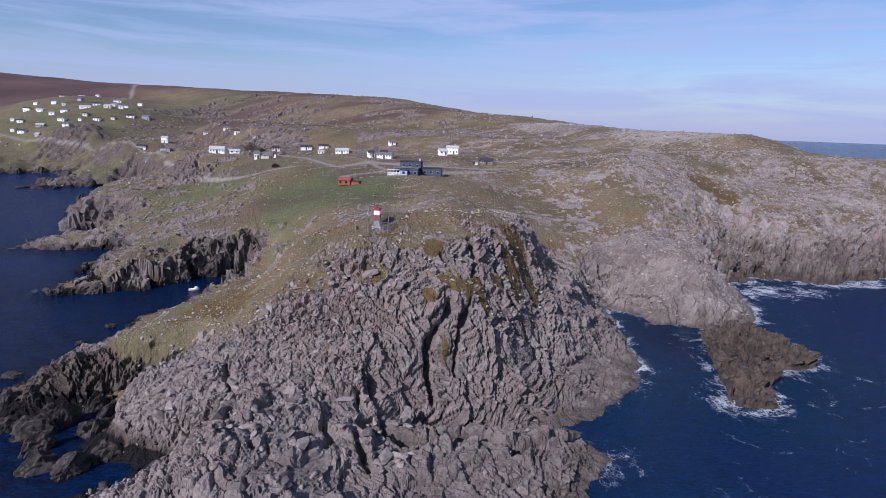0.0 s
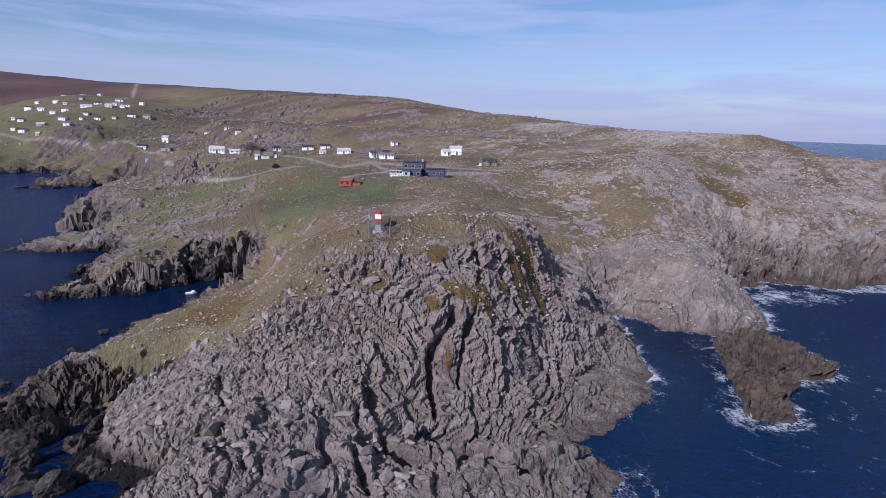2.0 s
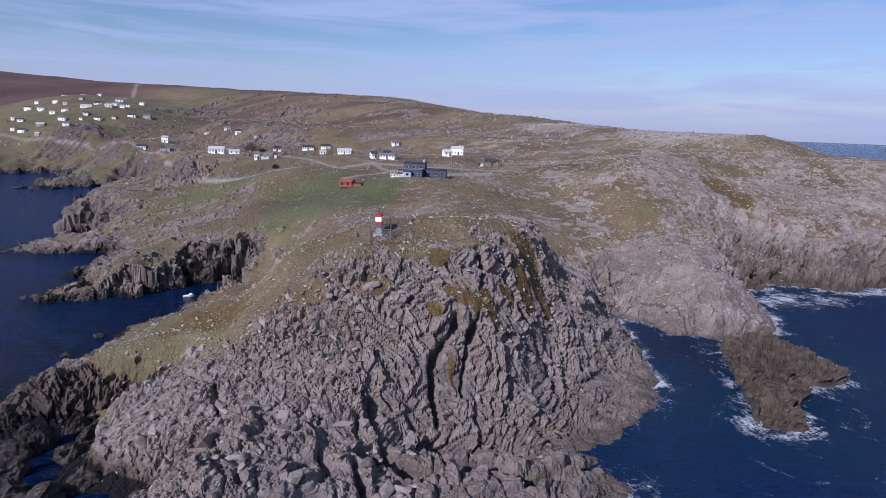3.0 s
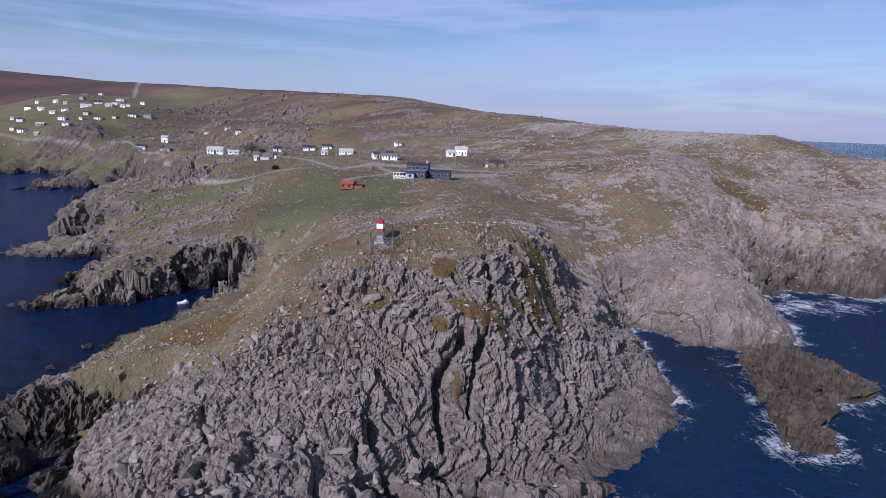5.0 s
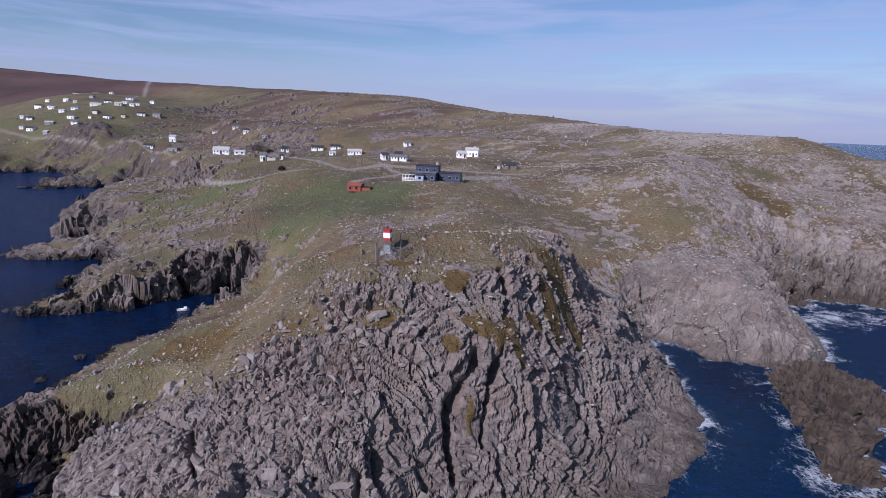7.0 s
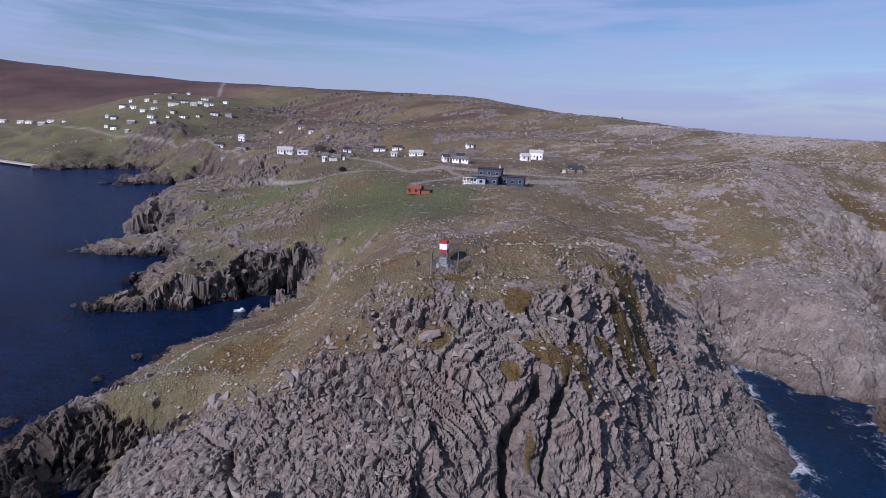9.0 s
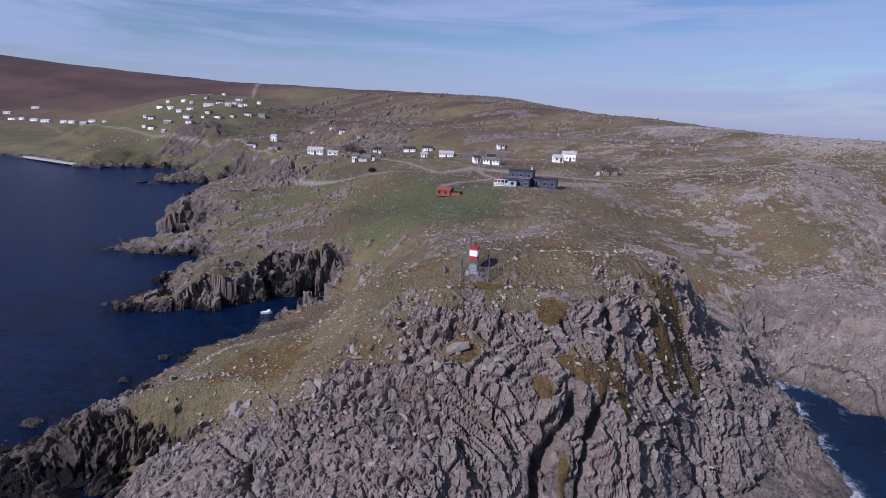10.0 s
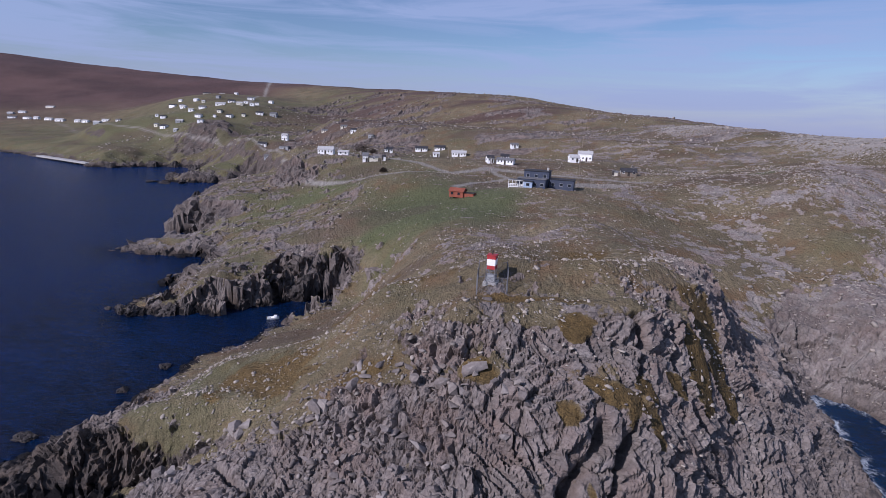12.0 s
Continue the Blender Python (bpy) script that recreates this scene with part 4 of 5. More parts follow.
def scatter(name, label, count, xr, yr, size, seed, keep, material="pale"):
    """Many stones joined into one mesh. size: smallest and usual; keep(x, y) gives the chance that a stone lies there."""
    rng = np.random.default_rng(seed)
    x = rng.uniform(*xr, count * 5).astype(np.float32)
    y = rng.uniform(*yr, count * 5).astype(np.float32)
    base, shore = plan(x, y)
    sel = (rng.random(len(x)) < keep(x, y)) & (shore > 1.0)
    x, y = x[sel][:count], y[sel][:count]
    x, y, z = snap(x, y).T
    s = size[0] + (size[1] - size[0]) * rng.exponential(1.0, len(x))
    s = np.minimum(s, size[1] * 3.0)
    turn, lean, kinds = np.arctan2(190 - y, 2 - x) + rng.normal(0, 0.7, len(x)), rng.normal(0, 0.35, len(x)), rng.integers(0, len(STONES), len(x))
    flat = rng.uniform(0.55, 1.25, len(x))
    points, faces, offset = [], [], 0
    for k, source in enumerate(STONES):
        co = np.array([v.co[:] for v in source.vertices])
        tri = np.array([p.vertices[:] for p in source.polygons])
        w = np.nonzero(kinds == k)[0]
        cx, cy, cz = co[:, 0][None], co[:, 1][None], co[:, 2][None] * flat[w][:, None]
        cl, sl = np.cos(lean[w])[:, None], np.sin(lean[w])[:, None]
        cx, cz = cx * cl - cz * sl, cx * sl + cz * cl
        ct, st = np.cos(turn[w])[:, None], np.sin(turn[w])[:, None]
        px, py = cx * ct - cy * st, cx * st + cy * ct
        sw = s[w][:, None]
        points.append(np.stack([x[w][:, None] + px * sw, y[w][:, None] + py * sw, z[w][:, None] + (cz + 0.10) * sw], 2).reshape(-1, 3))
        faces.append((tri[None] + (offset + np.arange(len(w)) * len(co))[:, None, None]).reshape(-1, 3))
        offset += len(w) * len(co)
    points, faces = np.concatenate(points), np.concatenate(faces)
    mesh = bpy.data.meshes.new(name)
    mesh.vertices.add(len(points))
    mesh.vertices.foreach_set("co", points.astype(np.float32).ravel())
    mesh.loops.add(faces.size)
    mesh.loops.foreach_set("vertex_index", faces.astype(np.int32).ravel())
    mesh.polygons.add(len(faces))
    mesh.polygons.foreach_set("loop_start", (np.arange(len(faces)) * 3).astype(np.int32))
    mesh.update(calc_edges=True)
    mesh.materials.append(MAT[material])
    return tagged(new(name, mesh), label, "stones", kind="stuff")


def clumps(x, y, scale, seed, bias=0.0):
    return np.clip(fbm(x / scale, y / scale, 3, seed) * 1.6 + 0.45 + bias, 0.02, 1)


scatter("scree", "broken grey slate lying over the headland face", 1500, (-58, 62), (66, 110), (0.20, 0.50), 5,
        lambda x, y: clumps(x, y, 9, 301) * (0.12 + 0.88 * smooth(2, -8, x)) * smooth(-46, -38, x), "stone")
scatter("scree", "pale loose stones on the olive turf of the headland", 4600, (-58, 40), (104, 150), (0.16, 0.36), 6, lambda x, y: clumps(x, y, 7, 302))
scatter("scree", "grey stones scattered over the rough meadow", 7000, (-120, 110), (140, 330), (0.16, 0.36), 7, lambda x, y: clumps(x, y, 12, 303, -0.1) * (1 - 0.6 * smooth(-30, -50, x)) * (1 - np.clip(2 * spot(x, y, -20, 234, 34, 48), 0, 0.92)))
scatter("scree", "pale rubble on the bare east hill", 9000, (74, 270), (150, 345), (0.20, 0.50), 8, lambda x, y: clumps(x, y, 10, 304, 0.1))
scatter("scree", "grey boulders on the far upland", 5000, (-420, 240), (330, 760), (0.5, 1.0), 9, lambda x, y: clumps(x, y, 30, 305, -0.15))
scatter("scree", "dark boulders along the shore", 900, (-110, 125), (60, 255), (0.4, 0.9), 10, lambda x, y: smooth(6, 2, plan(x, y)[1]), "reef")


def boulder(x, y, size, turn, shape, label, flat=1.0):
    ob = new("boulder", STONES[shape])
    ob.scale = (size, size, size * flat)
    px, py, pz = snap(x, y)[0]
    ob.location = (px, py, pz + 0.14 * size * flat)
    ob.rotation_euler = (0, 0, turn)
    return tagged(ob, label, "boulder")


boulder(-4.9, 93.4, 1.5, 0.3, 0, "pale grey rounded boulder on the slate face")
boulder(-5.4, 86.6, 3.2, 0.5, 1, "pale tilted slab fallen at the foot of the face", 0.55)
boulder(-1.9, 87.4, 2.4, 2.1, 2, "grey broken slab leaning at the foot of the face", 0.8)
boulder(-15.6, 106.2, 1.9, 0.1, 3, "flat pale boulder on brown turf", 0.5)
boulder(-35.7, 92.6, 2.2, 1.6, 4, "pale upright block on the dome of slate", 1.2)
boulder(-38.0, 94.0, 1.6, 1.2, 5, "pale broken block on the dome of slate")
boulder(-0.5, 115.0, 1.5, 0.4, 6, "pale boulder in front of the light beacon", 0.9)
boulder(1.0, 102.5, 1.3, 0.9, 7, "pale boulder beside the mossy hollow", 0.7)
boulder(2.6, 98.8, 1.2, 0.2, 8, "square pale block on a slate ledge")


def crag(x, y, z, size, tall, seed, label, material="reef", turn=None, long=0.8):
    """A jagged crag: a lump cut by many random planes, so that it has flat broken faces."""
    rng = random.Random(seed)
    bm = bmesh.new()
    bmesh.ops.create_icosphere(bm, subdivisions=4, radius=1.0)
    cuts = []
    for _ in range(20):
        v = Vector((rng.gauss(0, 1), rng.gauss(0, 1), rng.gauss(0, 0.8))).normalized()
        cuts.append((v, rng.uniform(0.48, 0.90)))
    for v in bm.verts:
        p = v.co.copy()
        for n, d in cuts:
            over = p.dot(n) - d
            if over > 0:
                p -= n * over
        ridge = 1 - 2 * abs(noise.noise(Vector((p.x * 1.2 + seed, p.y * 5, p.z * 2.0))))
        shard = 1 - 2 * abs(noise.noise(Vector((p.x * 3 + seed, p.y * 13, p.z * 4))))
        p += p.normalized() * (0.12 * noise.noise(p * 5 + Vector((seed, 0, 0))) + 0.16 * ridge + 0.09 * shard)
        v.co = Vector((p.x * size, p.y * size * long, p.z * tall))
    ob = part("crag", bm, material)
    spin = rng.uniform(0, 3)
    ob.location, ob.rotation_euler = (x, y, z), (0, 0, spin if turn is None else turn + 0.2 * spin)
    return tagged(ob, label, "rock", "crags along the shore")


for cx, cy, cs, ch, ck in ((-104, 183, 2.0, 1.6, 1), (-100, 182, 2.6, 2.2, 2), (-95.5, 184, 2.2, 2.0, 3), (-91, 184, 3.0, 3.4, 4), (-106.5, 186, 1.7, 1.2, 5),
                           (-86, 186.5, 2.6, 3.0, 6), (-80, 189, 2.8, 4.2, 7), (-73, 193.5, 2.4, 3.4, 8), (-109, 184.5, 1.4, 0.9, 9), (-99, 187.5, 2.6, 3.0, 10),
                           (-67, 198.5, 2.2, 3.6, 11), (-94, 190, 3.0, 4.5, 12)):
    crag(cx, cy, 0.0, cs, ch, ck, "dark jagged crag standing in the water off the cove")
for k, (cx, cy) in enumerate(((-300, 573), (-289, 561), (-277, 541), (-265, 521), (-261, 500), (-262, 479), (-226, 474), (-212, 480), (-199, 470), (-196, 450),
                             (-318, 576), (-334, 567), (-346, 556), (-360, 541), (-192, 418), (-184, 372), (-176, 346))):
    crag(cx, cy, 0.5, 4.0 + k % 3 * 1.4, 3.4 + k % 4 * 1.3, 61 + k, "dark jagged crag at the foot of the far cliffs")
# ribs of black rock that fill the gully beside the headland
for cx, cy, cs, ch, ck in ((-57, 99, 3.4, 3.6, 41), (-54.5, 105, 3.2, 3.0, 42), (-50.5, 96, 4.4, 2.6, 43), (-61, 95, 4.6, 3.4, 44), (-65.5, 105, 4.2, 4.0, 45),
                           (-54, 85, 4.4, 3.0, 46), (-48.5, 83, 3.6, 2.8, 47), (-50.5, 102, 3.0, 2.6, 48), (-45, 87, 3.4, 2.8, 49), (-70, 104, 4.0, 3.8, 50),
                           (-66, 98, 3.4, 2.8, 51), (-57.5, 90.5, 3.8, 2.6, 52), (-61, 101.5, 2.6, 3.2, 53), (-71, 97, 3.6, 3.0, 54), (-45.5, 98.5, 2.8, 2.8, 55)):
    crag(cx, cy, 0.5, 0.85 * cs, ch, ck, "dark wet rib of rock in the gully", "reef", 0.45, 0.5)
crag(-59.5, 206.0, 1.5, 4.4, 6.5, 21, "tall grey crag at the head of the cove")
for cx, cy, cs, ch, ck in ((-268, 458, 5, 1.6, 31), (-255, 455, 6, 1.4, 32), (-244, 461, 5, 2.0, 33), (-72, 152, 1.8, 1.0, 34), (-74, 140, 1.6, 0.8, 35), (-79, 121, 2.0, 1.1, 36),
                           (-82, 112, 2.4, 1.3, 37), (-86, 117, 1.3, 0.6, 38)):
    crag(cx, cy, 0.0, cs, ch, ck, "low dark reef rock awash beside the shore")


# ---------------------------------------------------------------- light beacon


def light_beacon(x, y):
    base = new("light_beacon")
    base.location = (x, y, floor_at(x, y) - 0.05)
    base.rotation_euler = (0, 0, radians(-14))
    tagged(base, "red and white light beacon on a steel frame, fenced in", "beacon")
    bm = bmesh.new()
    box(bm, 0, 0, -0.5, 2.0, 2.0, 0.75, bevel=0.04)
    part("plinth", bm, "concrete", base)
    corners = [(sx * 0.55, sy * 0.55) for sx in (-1, 1) for sy in (-1, 1)]
    for cx, cy in corners:
        bm = bmesh.new()
        rod(bm, (cx * 1.25, cy * 1.25, 0.2), (cx, cy, 4.2), 0.045)
        part("leg", bm, "steel", base)
    for a, b in ((0, 1), (1, 3), (3, 2), (2, 0)):
        for lo, hi in ((0.3, 1.2), (1.2, 2.1)):
            for p, q in ((a, b), (b, a)):
                bm = bmesh.new()
                ka, kb = 1.25 - 0.25 * lo / 4.2, 1.25 - 0.25 * hi / 4.2
                rod(bm, (corners[p][0] * ka, corners[p][1] * ka, lo), (corners[q][0] * kb, corners[q][1] * kb, hi), 0.025, 6)
                part("brace", bm, "steel", base)
    for z, h, m, name in ((2.1, 0.55, "markred", "lower_panel"), (2.652, 0.95, "markwhite", "middle_panel"), (3.604, 0.55, "markred", "upper_panel")):
        bm = bmesh.new()
        box(bm, 0, 0, z, 1.28, 1.28, h, bevel=0.02)
        part(name, bm, m, base, {"markred": "red daymark panel"}.get(m, "white daymark panel"))
    bm = bmesh.new()
    box(bm, 0, 0, 4.156, 1.45, 1.45, 0.06)
    part("platform", bm, "markred", base)
    bm = bmesh.new()
    rod(bm, (0, 0, 4.21), (0, 0, 4.55), 0.09, 12)
    rod(bm, (0, 0, 4.55), (0, 0, 4.85), 0.13, 12, 0.10)
    part("lantern", bm, "dark", base, "dark lantern")
    bm = bmesh.new()
    rod(bm, (-0.5, 0.3, 4.21), (-0.5, 0.3, 5.35), 0.025, 6)
    part("mast", bm, "steel", base)
    bm = bmesh.new()
    box(bm, 0, -0.1, 0.26, 1.3, 0.9, 1.0, bevel=0.03)
    part("battery_box", bm, "grey", base)
    return base


def fence_panel(x, y, wide, turn):
    """A chain-link fence bay: two posts, a rail and crossing wires."""
    f = new("wire_fence")
    f.location = (x, y, lowest_at(x, y, 0.4) - 0.1)
    f.rotation_euler = (0, 0, turn)
    tagged(f, "grey chain-link fence bay with steel posts", "fence", "fence round the beacon")
    for sx in (-1, 1):
        bm = bmesh.new()
        rod(bm, (sx * wide / 2, 0, -0.4), (sx * wide / 2, 0, 2.7), 0.06)
        part("post", bm, "steel", f)
    bm = bmesh.new()
    rod(bm, (-wide / 2, 0, 2.55), (wide / 2, 0, 2.55), 0.03, 6)
    part("rail", bm, "steel", f)
    bm = bmesh.new()
    n = int(wide / 0.24)
    for k in range(-n, n + 1):
        for lean in (-1, 1):
            x0 = -wide / 2 + (k + n) * wide / (2 * n)
            x1 = max(-wide / 2, min(wide / 2, x0 + lean * 1.2))
            if abs(x1 - x0) > 0.1:
                rod(bm, (x0, 0, 0.2), (x1, 0, 0.2 + 2.3 * abs(x1 - x0) / 1.2), 0.008, 3)
    part("mesh", bm, "steel", f, "thin grey wire mesh")
    return f


light_beacon(0.0, 119.6)
for fx, fy, fw, ft in ((0.2, 117.3, 4.2, 0.0), (0.2, 121.6, 4.2, 0.0), (-2.0, 119.4, 4.1, 1.5708), (2.4, 119.4, 4.1, 1.5708)):
    fence_panel(fx, fy, fw, ft)


# ---------------------------------------------------------------- houses


def gable(bm, w, d, h, rise, over=0.3, thick=0.18):
    """A pitched roof with its ridge along x, with thickness and eaves."""
    pts = [(-d / 2 - over, h - over * rise / (d / 2)), (0, h + rise), (d / 2 + over, h - over * rise / (d / 2))]
    lower = [(yy, zz - thick) for yy, zz in reversed(pts)]
    ring = pts + lower
    a = [bm.verts.new((-w / 2 - over, yy, zz)) for yy, zz in ring]
    b = [bm.verts.new((w / 2 + over, yy, zz)) for yy, zz in ring]
    n = len(ring)
    for k in range(n):
        bm.faces.new((a[k], a[(k + 1) % n], b[(k + 1) % n], b[k]))
    bm.faces.new((a[0], a[5], a[4], a[1]))
    bm.faces.new((a[1], a[4], a[3], a[2]))
    bm.faces.new((b[0], b[1], b[4], b[5]))
    bm.faces.new((b[1], b[2], b[3], b[4]))
    bmesh.ops.recalc_face_normals(bm, faces=bm.faces)


def shell(bm, w, d, h, rise, under=1.2):
    """Walls with their gable ends, as a closed body."""
    ring = [(-d / 2, -under), (d / 2, -under), (d / 2, h), (0, h + rise), (-d / 2, h)]
    if rise < 0.05:
        ring = [(-d / 2, -under), (d / 2, -under), (d / 2, h), (-d / 2, h)]
    a = [bm.verts.new((-w / 2, yy, zz)) for yy, zz in ring]
    b = [bm.verts.new((w / 2, yy, zz)) for yy, zz in ring]
    n = len(ring)
    for k in range(n):
        bm.faces.new((a[k], a[(k + 1) % n], b[(k + 1) % n], b[k]))
    bm.faces.new(a), bm.faces.new(b)
    bmesh.ops.recalc_face_normals(bm, faces=bm.faces)


def window(host, x, y, z, w, h, side, frame_paint="trim"):
    """A window in a wall: side 'front' or 'end'."""
    turn = 0.0 if side == "front" else 1.5708
    bm = bmesh.new()
    for ox, oz, ww, hh in ((0, h / 2, w + 0.2, 0.1), (0, -h / 2 - 0.1, w + 0.2, 0.1), (-w / 2 - 0.05, -h / 2, 0.1, h), (w / 2 + 0.05, -h / 2, 0.1, h)):
        cx, cy = (x + ox, y) if side == "front" else (x, y + ox)
        box(bm, cx, cy, z + oz, ww, 0.14, hh, turn)
    fr = part("window", bm, frame_paint, host, "white-framed window" if frame_paint == "trim" else "small dark window")
    bm = bmesh.new()
    box(bm, x, y, z - h / 2, w, 0.06, h, turn)
    part("pane", bm, "pane", fr, "dark glass")


def house(x, y, w, d, h, rise, yaw, wall, roof, label, windows=3, door=True, chimney=False, name="house", group=""):
    base = new(name)
    base.location = (x, y, lowest_at(x, y, max(w, d) * 0.35) + 0.35)
    base.rotation_euler = (0, 0, radians(yaw))
    tagged(base, label, "house" if name == "house" else "shed", group)
    bm = bmesh.new()
    shell(bm, w, d, h, rise)
    part("wall", bm, wall, base)
    bm = bmesh.new()
    if rise > 0.05:
        gable(bm, w, d, h + 0.2, rise)
    else:
        box(bm, 0, 0, h, w + 0.5, d + 0.5, 0.22, bevel=0.04)
    r = part("roof", bm, roof, base)
    if chimney:
        bm = bmesh.new()
        box(bm, w * 0.2, 0.2, h + rise * 0.5, 0.6, 0.6, rise * 0.5 + 0.9)
        part("chimney", bm, "concrete", r)
    spread = w / (windows + (1 if door else 0)) if windows else 0
    k = 0
    for i in range(windows + (1 if door else 0)):
        px = -w / 2 + spread * (i + 0.5)
        if door and i == (windows + 1) // 2:
            bm = bmesh.new()
            box(bm, px, -d / 2 - 0.03, -0.1, 0.95, 0.1, 2.05)
            part("door", bm, "dark", base)
        else:
            for level in range(2 if h > 4.2 else 1):
                window(base, px, -d / 2 - 0.02, 1.5 + level * 2.6, min(0.9, spread * 0.35), 0.85, "front")
            k += 1
    if windows:
        window(base, -w / 2 - 0.02, 0, 1.5, 1.0, 1.1, "end")
    return base


G = "houses of the settlement"
house(-91, 337, 8.0, 5.3, 2.4, 1.4, 6, "white", "rooflight", "long white bungalow with a pale roof", 4, group=G)
house(-81, 335, 5.3, 4.1, 1.9, 0.8, 6, "white", "rooflight", "low white wing beside the bungalow", 2, False, name="shed", group=G)
house(-66, 321, 2.6, 3.7, 2.9, 1.3, 10, "white", "roofgrey", "narrow white gabled shed with a lean-to", 1, group=G, name="shed")
house(-62, 322, 4.2, 3.3, 1.6, 0.7, 10, "cream", "roofgrey", "low cream outbuilding beside the track", 1, False, group=G, name="shed")
house(-57, 323.5, 1.5, 1.8, 1.8, 0.6, 5, "white", "roof", "tiny white shed in the rough grass", 0, group=G, name="shed")
house(-68, 392, 4.7, 4.5, 2.2, 1.2, 14, "white", "roof", "small white house with a dark roof", 2, group=G)
house(-52, 427, 8.0, 5.3, 2.2, 1.2, 4, "white", "roof", "white bungalow with a low dark roof", 4, group=G)
house(-39.5, 427, 6.8, 4.9, 2.2, 1.2, 2, "white", "roof", "white bungalow near the rock ridge", 3, group=G)
house(-39, 400, 4.0, 3.8, 2.2, 0.8, 8, "white", "rooflight", "white square shed with a pale roof", 1, group=G, name="shed")
house(-25, 407, 9.1, 5.7, 2.4, 1.3, 2, "white", "rooflight", "white house with a pale shingle roof", 4, chimney=True, group=G)
house(-4, 325, 3.2, 5.7, 2.3, 1.1, 12, "white", "roof", "white gabled cottage beside the gravel track", 1, group=G)
house(4, 322, 8.4, 4.1, 2.1, 1.0, -16, "white", "roofgrey", "long white cottage with a grey roof", 4, group=G)
house(4, 372, 4.6, 4.5, 2.2, 1.3, 0, "white", "roof", "white cottage with a dark gable roof", 2, group=G)
house(38.5, 337, 4.7, 4.9, 2.3, 1.3, 8, "white", "rooflight", "white gabled garage in front of a house", 1, group=G)
house(46, 349, 7.2, 5.7, 3.7, 1.3, -12, "white", "rooflight", "two-storey white house with a pale roof", 3, chimney=True, group=G)
house(57.5, 297, 6.5, 4.5, 1.8, 1.4, -6, "wood", "roof", "weathered shed with a dark sagging roof", 2, group=G, name="shed")
house(51.8, 297, 2.0, 2.0, 1.4, 0.5, 0, "cream", "roofgrey", "small pale lean-to beside the shed", 0, group=G, name="shed")
house(10, 413, 4.6, 4.1, 2.0, 1.0, 10, "white", "roofgrey", "white cabin on the upper slope", 2, group=G)
house(27, 259, 4.1, 3.3, 1.8, 0.8, -20, "slateblue", "roofgrey", "blue-grey outbuilding with two small windows", 2, False, group=G, name="shed")
house(-188, 499, 8.4, 5.3, 2.2, 1.3, 0, "grey", "roofgrey", "grey bungalow on the shore road", 3, group=G)
house(-203, 520, 7.2, 4.9, 2.6, 1.4, 8, "white", "roof", "white house above the shore", 3, group=G)
house(-177, 503, 7.6, 5.3, 2.7, 0.0, 0, "grey", "roofgrey", "flat-roofed grey house above the shore", 3, group=G)
house(-187, 531, 5.2, 5.3, 4.3, 1.2, 4, "white", "rooflight", "tall white two-storey house", 2, group=G)
house(-172, 552, 4.1, 4.1, 2.2, 1.1, 10, "wood", "roof", "dark weathered wooden shed", 1, group=G, name="shed")
house(-149, 531, 9.1, 4.9, 2.1, 1.0, 0, "cream", "roofgrey", "cream bungalow with a grey roof", 4, group=G)
house(-132, 523, 5.3, 4.5, 2.1, 1.0, 5, "cream", "roofgrey", "cream cottage on the rise", 2, group=G)
house(-119.5, 507, 4.6, 4.9, 2.7, 1.2, 6, "white", "roof", "white cottage with a dark roof", 2, group=G)
house(-99, 481, 4.0, 4.1, 2.6, 0.0, 0, "grey", "roofgrey", "flat grey shed near the rocks", 1, group=G, name="shed")
house(-172, 640, 6.1, 4.9, 2.0, 1.0, 0, "white", "roof", "small white house far up the slope", 2, group=G)


